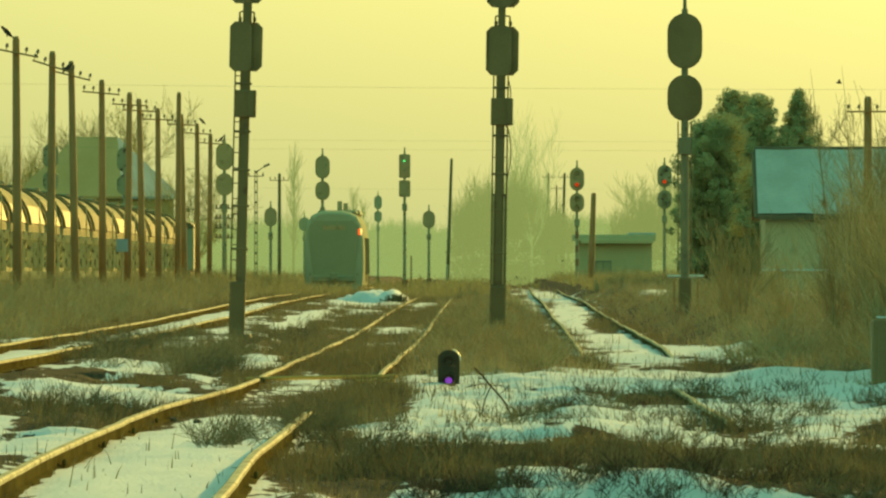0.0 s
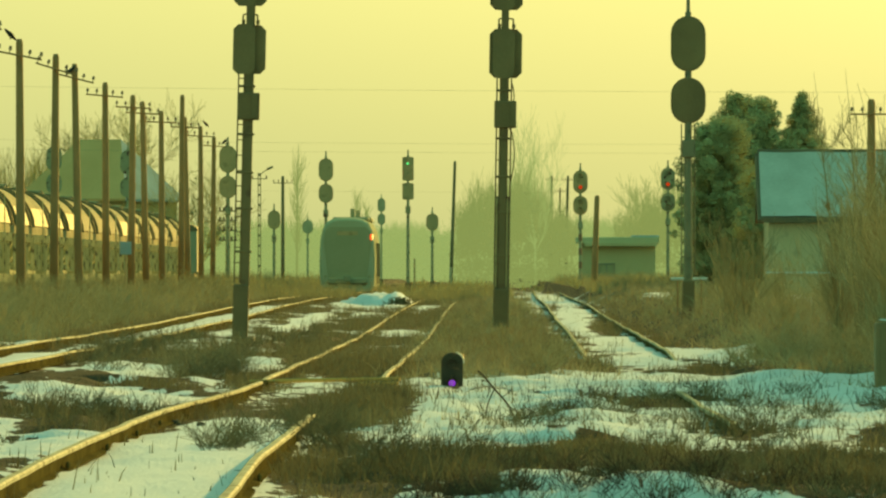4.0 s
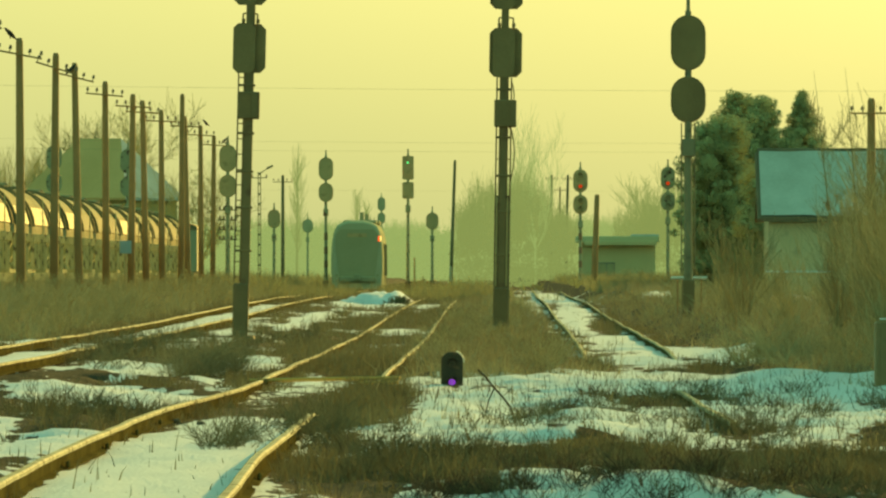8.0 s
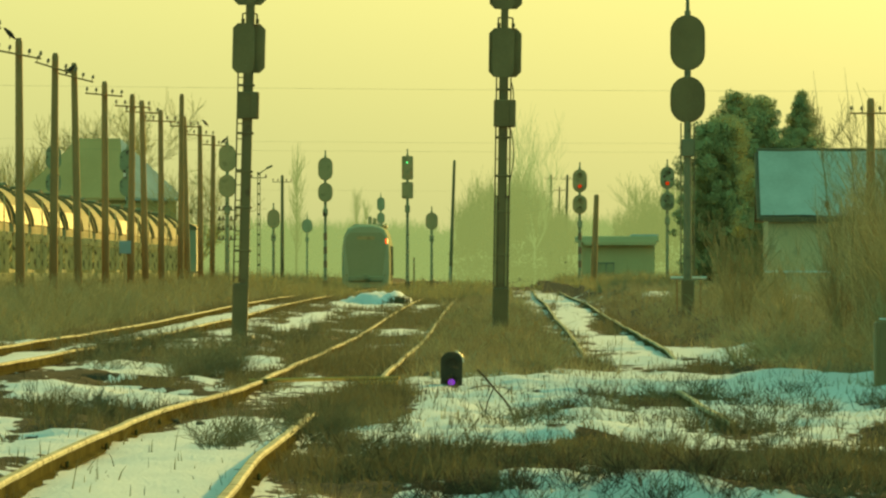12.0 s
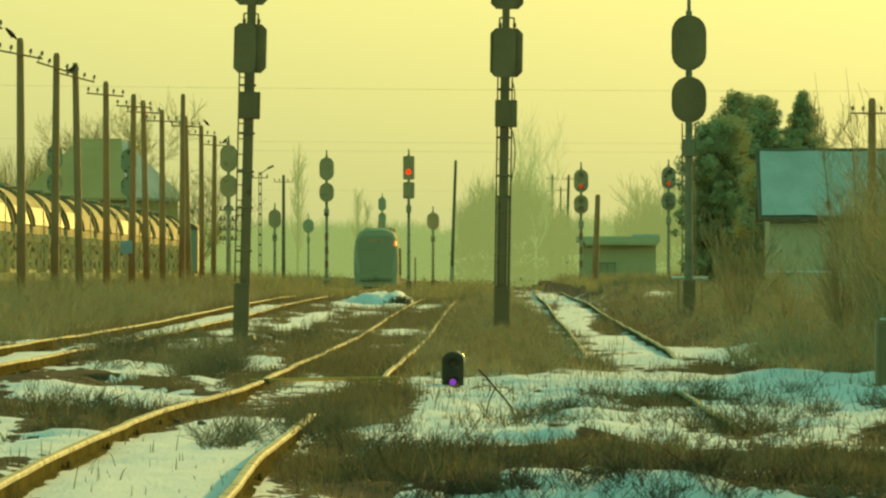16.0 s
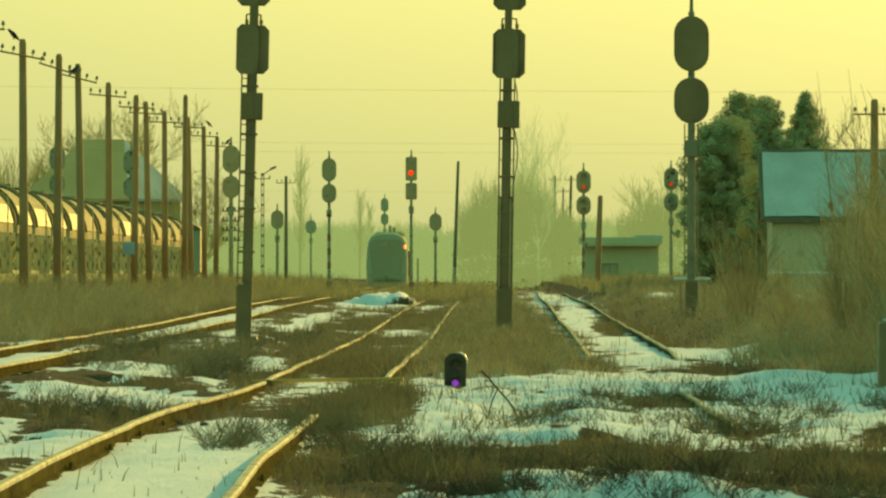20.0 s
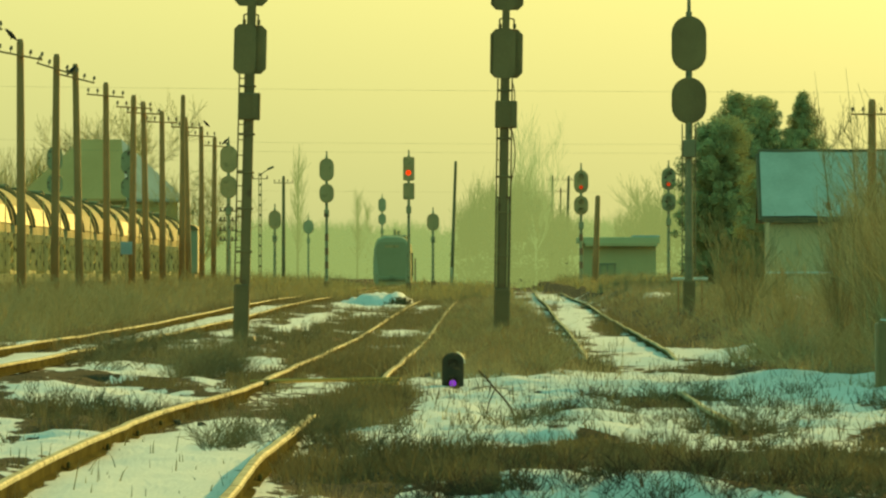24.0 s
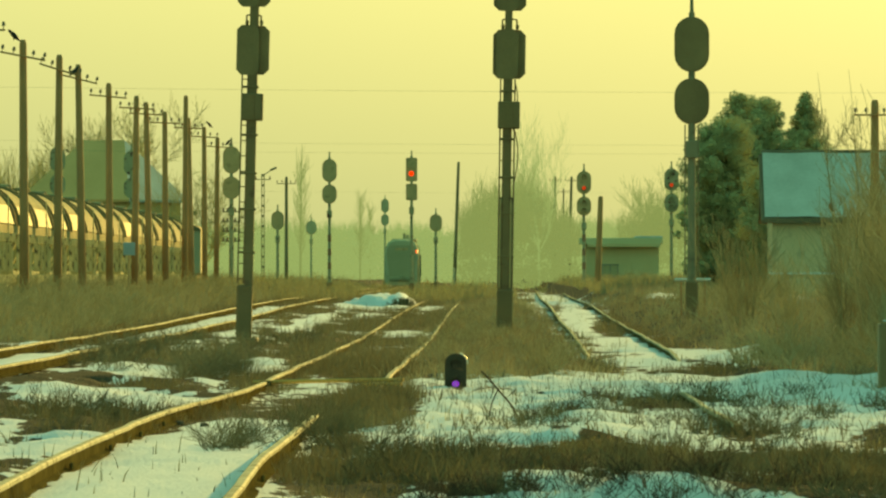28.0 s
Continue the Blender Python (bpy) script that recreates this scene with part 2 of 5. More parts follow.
def shift_right(y):
    return 2.45 + 0.3 * step(150, 260, y) + 0.35 * step(250, 420, y) + 0.75 * step(400, 660, y)


def shift_left(y):
    return -7.2


def lumps(x, y):
    return noise.fractal(Vector((x * 0.9, y * 0.13, 3.1)), 0.9, 2.1, 4)


# snow that lies (+) and bare, overgrown ground (-): centre x, y, half widths, weight
LYING = [
    (9.2, 300, 1.0, 28, 1.5), (6.2, 332, 0.8, 24, 1.6),
    (-0.5, 93, 0.55, 8, 0.9),
    (0.1, 99, 1.15, 11, 0.55), (3.0, 100, 1.8, 10, 0.35),
    (0.2, 102, 1.5, 11, 0.35),     (-0.4, 110, 0.75, 11, 0.5),     (1.3, 93, 2.4, 15, 0.2), (-0.6, 84, 0.5, 16, 0.45),     (-2.3, 82, 0.75, 22, 1.2), (-3.6, 86, 0.5, 9, 0.5), (-3.7, 119, 0.75, 9, 0.7), (1.9, 135, 3.6, 13, 0.9), (0.1, 118, 1.0, 13, 0.6),
    (0.95, 62.5, 1.35, 7.0, 2.2), (1.1, 68.9, 1.8, 1.2, 1.0), (1.85, 75, 0.5, 2.2, 1.3), (1.6, 186, 0.35, 14, 0.5), (1.7, 400, 0.7, 70, 0.7), (2.6, 230, 0.75, 90, 0.5), (3.6, 168, 1.7, 8, 0.6), (4.3, 121, 1.6, 14, 0.7), (2.6, 108, 1.6, 6, 0.3), (4.1, 184, 0.8, 10, 1.3), (2.9, 330, 0.7, 50, 0.42), (3.3, 450, 1.1, 70, 1.0), (3.1, 560, 1.3, 120, 1.0), (1.2, 520, 0.8, 60, 0.8), (-4.2, 378, 1.7, 18, 0.8), (0.6, 106, 1.4, 9, 0.3), (-7.2, 260, 0.55, 100, 0.9), (-7.2, 168, 0.6, 26, 0.9),
    (-2.3, 243, 1.0, 10, 1.0), (-1.35, 172, 0.35, 5, 0.9), (-5.0, 150, 0.9, 13, 0.7), (-4.9, 119, 0.6, 9, 0.6), (-4.9, 290, 0.35, 60, 0.8), (-4.0, 160, 0.8, 16, 0.6), (-2.0, 372, 0.8, 18, 1.3), (-5.6, 205, 0.5, 40, 0.5),
]
BARE = [
    (1.4, 78.5, 3.4, 5.0, 0.55), (-1.15, 112, 0.4, 12, 0.5),
    (1.0, 74, 2.1, 3.5, 0.25),     (3.05, 258, 0.4, 22, 0.7),         (3.0, 69, 0.9, 9, 0.3),     (-1.3, 108, 0.9, 7, 0.7), (0.2, 230, 1.1, 95, 1.1), (6.5, 220, 2.4, 120, 0.9),
    (-12.0, 300, 2.5, 120, 1.0), (-1.9, 168, 0.6, 26, 0.8), (-2.0, 290, 0.7, 30, 0.7), (-5.2, 170, 0.9, 16, 0.5), (-0.9, 80, 0.45, 14, 0.3),
    (-3.6, 102, 0.7, 8, 0.6), (-3.2, 220, 0.7, 60, 0.4), (0, 560, 40, 160, 0.6),
]


def patch(x, y, places):
    s = 0.0
    for cx, cy, rx, ry, w in places:
        d = ((x - cx) / rx) ** 2 + ((y - cy) / ry) ** 2
        if d < 2.5:
            s += w * math.exp(-d * d)
    return s


def cover(x, y):
    """How much snow lies at a place, before the fine pattern: about 0 bare, 1 deep."""
    return 0.36 + 0.55 * lumps(x * 0.8, y * 0.8) + 0.75 * patch(x, y, LYING) - 0.75 * patch(x, y, BARE)


def ground_at(x, y):
    bed = min(abs(x - shift_main(y)), abs(x - shift_right(y)), abs(x + 7.2))
    rough = 0.35 + 0.65 * step(0.8, 1.5, bed)
    return base_height(x, y) + rough * (0.09 * lumps(x, y) + 0.035 * noise.noise(Vector((x * 3.0, y * 0.7, 0)))) + 0.05 * min(max(cover(x, y), 0), 1) + rough * drift(x, y) + bank(x, y) - 0.07 * math.exp(-((x + 0.4) / 0.45) ** 2 - ((y - 129) / 3.5) ** 2)


def bank(x, y):
    """A low snow bank in front with a hollow before it, steepened to fit the camera's view so the near side lies in its
    own shade.
    """
    across = (x - 1.05) / 0.8
    hollow = 0.6 * (1 - step(67.9, 70.3, y)) * step(-1.2, 0.3, x)
    return 0.045 * math.exp(-across * across) * step(69.2, 69.9, y) * (1 - step(70.1, 74, y)) - hollow


def drift(x, y):
    """Ridges that run across the lines, shaped to shade the slopes facing the camera, strongest in the open snow on the
    right.
    """
    k = (0.07 + 0.075 * step(-1.2, 0.3, x) + 0.05 * step(1.0, 2.0, x) * step(84, 92, y) + 0.03 * step(-3.3, -3.8, x) * step(88, 96, y)) * (1 - step(140, 200, y)) * (1 - 0.9 * math.exp(-((x + 0.4) / 0.9) ** 2 - ((y - 126) / 7) ** 2))
    if k < 0.002:
        return 0.0
    ridges = 0.26 * step(-1.3, -0.6, x) * step(84, 92, y) * noise.noise(Vector((x * 0.3 + 0.04 * y, y * 1.9, 5.0)))
    return k * (noise.fractal(Vector((x * 0.45, y * 1.05, 8.0)), 1.2, 2.0, 2) + 0.5 * step(72, 95, y) * noise.noise(Vector((x * 0.5 + 3.0, y * 0.28, 2.0))) + ridges)


def spread(parts):
    out = []
    for a, b, s in parts:
        out += list(np.arange(a, b, s))
    return out


def build_ground():
    xs = spread([(-5000, -600, 1100), (-600, -60, 90), (-60, -20, 5), (-20, -9, 0.5), (-9, -4.4, 0.22), (-4.4, 4.0, 0.11), (4.0, 8, 0.25), (8, 20, 0.8), (20, 60, 5), (60, 600, 90), (600, 5001, 1100)])
    ys = spread([(-5000, -400, 1150), (-400, 0, 80), (0, 56, 8), (56, 150, 0.27), (150, 220, 0.9), (220, 440, 2.2), (440, 700, 8), (700, 1500, 60), (1500, 5000, 500)])
    verts, snow = [], []
    for y in ys:
        for x in xs:
            if 40 < y < 720 and abs(x) < 60:
                verts.append((x, y, ground_at(x, y)))
                snow.append(cover(x, y))
            else:
                verts.append((x, y, base_height(x, y)))
                snow.append(0.25)
    w = len(xs)
    faces = [(j * w + i, j * w + i + 1, (j + 1) * w + i + 1, (j + 1) * w + i) for j in range(len(ys) - 1) for i in range(w - 1)]
    me = bpy.data.meshes.new("ground")
    me.from_pydata(verts, [], faces)
    me.attributes.new("snow", "FLOAT", "POINT").data.foreach_set("value", snow)
    me.materials.append(GROUND)
    for p in me.polygons:
        p.use_smooth = True
    return tagged(new("ground", me), "frozen brown earth with patchy lying snow between railway lines", "ground", kind="structure")


build_ground()


# ---- tracks ----
PROFILE = [(-0.062, 0), (0.062, 0), (0.06, 0.015), (0.012, 0.03), (0.012, 0.105), (0.034, 0.12), (0.036, 0.145), (0.024, 0.155), (-0.024, 0.155), (-0.036, 0.145), (-0.034, 0.12), (-0.012, 0.105), (-0.012, 0.03), (-0.06, 0.015)]


def rail_mesh(run, offset, ys, seed, lift=0.0, near_lift=0.0):
    bm = bmesh.new()
    rings = []
    for y in ys:
        x = run(y) + offset + 0.022 * noise.noise(Vector((seed, y * 0.11, 0))) + 0.006 * noise.noise(Vector((seed, y * 0.45, 6)))
        z = base_height(run(y), y) + lift + near_lift * (1 - step(70, 150, y)) + 0.022 * noise.noise(Vector((seed + 5, y * 0.09, 2))) + 0.008 * noise.noise(Vector((seed + 9, y * 0.5, 2)))
        if run is shift_right:
            # the broken siding rails dip into the snow at their ends
            z -= 0.15 * (1 - step(163, 182, y)) if y > 150 else 0.14 * step(117, 127, y)
        if run is shift_main and offset > 0:
            # earth and weeds lie over this stretch
            z -= 0.17 * step(97, 101, y) * (1 - step(120, 125, y))
        rings.append([(x + a * 1.05, y, z + b) for a, b in PROFILE])
    return loft(bm, rings)


def build_track(label, run, ys, seed, lift=0.0, loose=(), plates=()):
    track = thing("railway_track", (0, 0, 0), label, "track", "railway lines", "structure")
    rails = [part("rail", rail_mesh(run, side, ys, seed + side, lift, 0.05 if lift else 0.0), RUST, track) for side in (-0.752, 0.752)]
    rails += [part("rail", rail_mesh(run, side, spread([(a, b, 2)]), seed + side, lift - 0.02), RUST, track) for side, a, b in loose]
    for side, y in plates:
        x = run(y) + side + 0.055
        part("fishplate", box(bmesh.new(), (x, y, base_height(x, y) + lift + 0.1), (0.03, 0.4, 0.05), 0.01), RUST_WEB, track)
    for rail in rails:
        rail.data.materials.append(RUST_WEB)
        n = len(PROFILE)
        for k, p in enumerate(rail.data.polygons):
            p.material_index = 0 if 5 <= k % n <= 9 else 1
    return track


build_track("rusty near railway line half sunk in snow and weeds", shift_main, spread([(30, 140, 2), (140, 300, 4), (300, 700, 9)]), 1.0, -0.02, plates=((-0.752, 75.5), (-0.752, 83.4), (-0.752, 90.6), (-0.752, 97.0), (0.752, 71.0)))
build_track("rusty siding rails with snow lying between them", shift_right, spread([(164, 300, 4), (300, 640, 9)]), 7.0, loose=((-0.17, 92, 127),))
build_track("running line of the departing railcar", shift_left, spread([(60, 140, 4), (140, 300, 4), (300, 1700, 20)]), 13.0, 0.03)
build_track("storage siding under a row of hopper wagons", lambda y: -16.7, spread([(200, 800, 20)]), 19.0)


# ---- signals ----
def ladder(bm, x0, x1, y, z0, z1, stepz=0.32):
    for x in (x0, x1):
        tube(bm, (x, y, z0), (x, y, z1), 0.016, seg=6)
    z = z0 + 0.1
    while z < z1:
        tube(bm, (x0, y, z), (x1, y, z), 0.012, seg=5)
        z += stepz
    return bm


def big_signal(at, label, both_sides, lean=0.0):
    """A tall mast with octagonal back plates, a box, a ladder and a thick dark base."""
    s = thing("railway_signal", at, label, "signal", "signal masts")
    s.matrix_basis = pose(*at, 0, lean, 0)
    bm = bmesh.new()
    box(bm, (0, 0, 0.59), (0.33, 0.33, 1.26), 0.03)
    box(bm, (0, 0, 0.05), (0.6, 0.6, 0.16), 0.03)
    part("base", bm, MAST, s, "thick dark mast foot")
    # one continuous column; the second mast carries a wide casing on its lower half
    off = 0.0 if both_sides else 0.075
    bm = box(bmesh.new(), (off, -0.02, 4.6), (0.155 if both_sides else 0.185, 0.16, 7.2), 0.012)
    part("mast", bm, MAST, s)
    if both_sides:
        casing = part("casing", box(bmesh.new(), (0, 0.02, 2.16), (0.31, 0.2, 1.96), 0.012), MAST, s)
        for x in (-0.12, 0.1):
            part("conduit", tube(bmesh.new(), (x, -0.1, 1.25), (x, -0.1, 3.1), 0.016, seg=6), MAST_GREY, casing)
    for z in (1.9, 2.8, 3.55, 4.35, 5.35):
        part("clamp", box(bmesh.new(), (off * 0.4, -0.01, z), (0.34, 0.2, 0.05), 0.008), MAST, s)
    for side in ((-1, 1) if both_sides else (-1,)):
        bm = ladder(bmesh.new(), side * 0.15, side * (0.08 if both_sides else 0.03), -0.06, 1.25, 5.6, 0.85 if both_sides else 0.32)
        part("ladder", bm, MAST, s)
    box_z = 4.85 if both_sides else 4.93
    bm = box(bmesh.new(), (0.03 if both_sides else 0.07, -0.06, box_z), (0.46, 0.24, 0.57), 0.02)
    bx = part("relay_box", bm, MAST, s)
    part("lid", box(bmesh.new(), (0.19, -0.19, box_z), (0.12, 0.02, 0.5), 0.006), PLATE, bx)
    for z0, z1 in ((5.6, 6.64), (7.02, 8.02)):
        bm = plate(bmesh.new(), octagon(0.46, z0, z1, 0.1), -0.12, -0.05)
        bmesh.ops.translate(bm, vec=(-0.05 if not both_sides else -0.02, 0, 0), verts=bm.verts)
        head = part("signal_head", bm, PLATE, s)
        bm = plate(bmesh.new(), octagon(0.68, z0 + 0.01, z1 - 0.01, 0.11), 0.05, 0.1)
        bmesh.ops.translate(bm, vec=(0.02 if both_sides else 0.06, 0, 0), verts=bm.verts)
        part("back_plate", bm, PLATE, head)
        bm = bmesh.new()
        for k in range(3):
            z = z0 + 0.2 + 0.3 * k
            tube(bm, (0.0, 0.1, z), (0.0, 0.3, z), 0.11, 0.12, 12)
        part("hood", bm, MAST, head)
        bm = bmesh.new()
        for sx in (-0.13 + off * 0.6, 0.17 + off * 0.6):
            bent(bm, [(sx, 0, z1 - 0.02), (sx, 0, z1 + 0.2), (0.0, 0, z1 + 0.22)], 0.018)
            box(bm, (sx + 0.01, 0, z1 + 0.05), (0.07, 0.06, 0.1), 0.01)
        part("lifting_bracket", bm, MAST, head)
    bm = bmesh.new()
    pts = [(0.16 + 0.05 * math.sin(a * 0.8), -0.08, 5.5 - 0.14 * a) for a in range(8)]
    bent(bm, pts, 0.014)
    bent(bm, [(0.17 + 0.06 * math.sin(a * 0.5), -0.07, 4.5 - 0.16 * a) for a in range(8)], 0.014)
    if both_sides:
        part("cable", bm, MAST, s)
    else:
        bm.free()
    return s


def round_signal(at, label, low, colour=None, mast=MAST_GREY, plates=PLATE, heads=2, band=False, width=0.84, flat=False, climb=False):
    """A mast with one or two rounded heads, the lowest at the height low above the foot."""
    s = thing("railway_signal", at, label, "signal", "signal masts")
    part("base", box(bmesh.new(), (0, 0, 0.3), (0.3, 0.3, 0.9), 0.03), MAST, s, "dark concrete mast foot")
    tall = [1.12, 1.34] if heads == 2 else [1.2]
    if flat:
        tall = [0.98, 1.4]
    top = low + sum(tall) + 0.14 * (heads - 1)
    bm = tube(bmesh.new(), (0, 0.02, 0.7), (0, 0.02, top + 0.1), 0.105, 0.075, 10)
    tube(bm, (0, 0.02, top), (0, 0.02, top + 0.42), 0.05, 0.04, 8)
    part("mast", bm, mast, s)
    z = low
    for k, h in enumerate(tall):
        shape = octagon(width * 0.8, z, z + h, 0.07) if flat else stadium(width, z, z + h)
        head = part("signal_head", plate(bmesh.new(), shape, -0.05, 0.0), plates, s)
        inner = octagon(width * 0.72, z + 0.04, z + h - 0.04, 0.06) if flat else stadium(width * 0.9, z + 0.04, z + h - 0.04)
        part("rim", plate(bmesh.new(), inner, -0.075, -0.05), plates, head)
        for q in range(2 if colour else 0):
            zz = z + 0.32 + q * (h - 0.64)
            bm = tube(bmesh.new(), (0, -0.07, zz), (0, -0.22, zz), 0.13, 0.14, 12, caps=False)
            part("hood", bm, MAST, head)
        if k == heads - 1 and colour:
            bm = tube(bmesh.new(), (0, -0.075, z + 0.36), (0, -0.11, z + 0.36), 0.11, 0.1, 14)
            part("lens", bm, colour, head, "lit red lens")
        z += h + 0.14
    if climb:
        part("ladder", ladder(bmesh.new(), -0.16, 0.16, 0.12, 0.9, low), mast, s)
    part("junction_box", box(bmesh.new(), (0.0, -0.02, low - 0.6), (0.3, 0.24, 0.42), 0.02), mast, s)
    if band:
        for i, zz in enumerate((1.5, 2.3, 3.1)):
            part("painted_band", tube(bmesh.new(), (0, 0.02, zz), (0, 0.02, zz + 0.4), 0.112, 0.11, 12), RED_BAND, s, "dull red band")
    return s


RED_LAMP = lamp_material("red_signal_glow", (1.0, 0.05, 0.02), 0.45)
RED_BRIGHT = lamp_material("bright_red_glow", (1.0, 0.03, 0.015), 1.3)
GREEN_LAMP = lamp_material("green_signal_glow", (0.15, 1.0, 0.5), 1.2)
VIOLET_LAMP = lamp_material("violet_signal_glow", (0.26, 0.02, 1.0), 0.9)

big_signal((-5.07, 212, 0.06), "tall black signal mast with octagonal back plates and ladder", False, 1.3)
big_signal((0.36, 212, -0.03), "tall black signal mast with ladders on a grassy hump", True, 0.85)
round_signal((4.94, 245, 0.59), "grey signal mast with two rounded heads among bushes", 4.52, mast=MAST_OLD, climb=True)
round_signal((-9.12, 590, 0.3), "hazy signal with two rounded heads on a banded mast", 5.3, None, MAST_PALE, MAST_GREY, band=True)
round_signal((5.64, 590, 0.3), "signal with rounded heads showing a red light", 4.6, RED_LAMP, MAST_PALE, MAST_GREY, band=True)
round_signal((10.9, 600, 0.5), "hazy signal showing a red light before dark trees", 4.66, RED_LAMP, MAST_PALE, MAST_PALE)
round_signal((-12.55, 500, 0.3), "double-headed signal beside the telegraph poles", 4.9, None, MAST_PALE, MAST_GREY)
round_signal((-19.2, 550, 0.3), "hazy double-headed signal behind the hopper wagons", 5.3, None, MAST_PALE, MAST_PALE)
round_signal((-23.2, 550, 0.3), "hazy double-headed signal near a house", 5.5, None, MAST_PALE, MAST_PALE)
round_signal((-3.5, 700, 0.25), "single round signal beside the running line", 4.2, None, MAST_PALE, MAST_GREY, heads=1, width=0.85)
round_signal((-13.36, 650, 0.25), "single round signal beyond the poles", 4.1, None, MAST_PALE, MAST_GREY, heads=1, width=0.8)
round_signal((-15.35, 890, 0.25), "pale single round signal in the haze", 4.75, None, MAST_FAINT, MAST_FAINT, heads=1, width=0.95)
round_signal((-9.9, 990, 0.25), "pale distant double-headed signal in the haze", 6.0, None, MAST_FAINT, MAST_FAINT, width=0.75)


def exit_signal():
    """The signal of the running line: an added blind slides from the red to the green lens."""
    s = round_signal((-4.43, 600, 0.25), "slim signal mast changing from green to red", 5.62, None, MAST_PALE, MAST_GREY, flat=True, width=0.84)
    part("green_lens", tube(bmesh.new(), (-0.02, -0.08, 7.75), (-0.02, -0.1, 7.75), 0.055, 0.05, 14), GREEN_LAMP, s, "small green lens")
    part("red_lens", tube(bmesh.new(), (-0.02, -0.08, 7.2), (-0.02, -0.1, 7.2), 0.15, 0.14, 14), RED_BRIGHT, s, "lit red lens")
    # Blind plate added to hide one lit lens at a time.
    blind = part("shutter", plate(bmesh.new(), octagon(0.42, -0.21, 0.21, 0.05), -0.13, -0.115), MAST_GREY, s)
    return s, blind


EXIT_SIGNAL, ADDED_BLIND = exit_signal()


def dwarf_signal():
    s = thing("dwarf_signal", (-0.4, 131, -0.075), "low black shunting signal with a violet light standing in snow", "signal")
    part("base", box(bmesh.new(), (0, 0, 0.03), (0.2, 0.2, 0.18), 0.02), BLACK, s)
    outline = [(-0.14, 0.08), (0.14, 0.08)] + [(0.14 * math.cos(a), 0.44 + 0.12 * math.sin(a)) for a in (math.pi * i / 10 for i in range(11))]
    body = part("housing", plate(bmesh.new(), outline, -0.1, 0.12), BLACK, s)
    # Bright rim on the sunward corner, added to imitate a sun glint.
    arc = [math.radians(-8 + 11 * i) for i in range(8)]
    rim = [(r * 1.0 * math.cos(q), 0.44 + (r - 0.02) * math.sin(q)) for r, qs in ((0.142, arc), (0.162, arc[::-1])) for q in qs]
    part("glint_rim", plate(bmesh.new(), rim, -0.13, 0.12), STEEL, body, "bright rim standing in for a sun glint")
    for z, m, name in ((0.165, VIOLET_LAMP, "violet_lens"), (0.4, BLACK, "upper_lens")):
        part(name, tube(bmesh.new(), (0, -0.1, z), (0, -0.115, z), 0.044, 0.04, 16), m, body, "lit violet lens" if m is VIOLET_LAMP else "")
        bm = bmesh.new()
        loft(bm, [[(0.085 * math.cos(a), y, z + 0.085 * math.sin(a)) for a in (math.pi * i / 8 for i in range(9))] + [(0.095 * math.cos(a), y, z + 0.095 * math.sin(a)) for a in (math.pi * (8 - i) / 8 for i in range(9))] for y in (-0.09, -0.2)])
        part("hood", bm, BLACK, body)
    return s


dwarf_signal()


# ---- telegraph poles ----
def telegraph_pole(at, height, arm, wood=POLE_WOOD, lean=(0, 0), label="tarred wooden telegraph pole with a crossarm of insulators", turn=0.0, r=0.12, sag=0.0):
    p = thing("telegraph_pole", at, label, "pole", "telegraph poles", turn=turn)
    top = (lean[0], lean[1], height)
    bm = bmesh.new()
    loft(bm, [[(top[0] * t + k * math.cos(a), top[1] * t + k * math.sin(a), height * t) for a in (2 * math.pi * i / 10 for i in range(10))] for t, k in ((-0.05, r * 1.06), (0.35, r), (0.7, r * 0.9), (0.985, r * 0.8), (1.0, r * 0.55))])
    smooth_mesh(part("shaft", bm, wood, p))
    if arm:
        z = height - 0.45
        bar = part("crossarm", box(bmesh.new(), (0, 0, 0), (1.25, 0.06, 0.05), 0.01), wood, p)
        bar.matrix_basis = pose(top[0], top[1] - 0.15, z, 0, sag, 0)
        for k in (-0.58, -0.27, 0.27, 0.58):
            bm = tube(bmesh.new(), (k, 0, 0.02), (k, 0, 0.13), 0.012, seg=6)
            tube(bm, (k, 0, 0.1), (k, 0, 0.21), 0.05, 0.03, 8)
            part("insulator", bm, CERAMIC, bar)
    return p


POLE_ROW = [(275, 7.6, 1), (296, 7.65, 1), (314.7, 7.75, 1), (337.3, 7.6, 1), (361.2, 7.6, 1), (377.5, 7.65, 1), (396, 7.6, 1), (420.6, 8.65, 0), (431, 7.9, 1), (451, 7.8, 1), (470, 7.6, 1)]
for k, (y, h, arm) in enumerate(POLE_ROW):
    z = ground_at(-12.5, y)
    telegraph_pole((-12.5, y, z), h + 0.25 - z, arm, lean=(0.12 * math.sin(k * 2.1) - 0.04, 0), turn=6 * math.sin(k * 1.7), sag=(11, 17, 14, 5, 3, 3, 2, 0, 2, 3, 4)[k],
                   label="tarred wooden telegraph pole with a crossarm of insulators" if arm else "bare wooden telegraph pole taller than its neighbours")


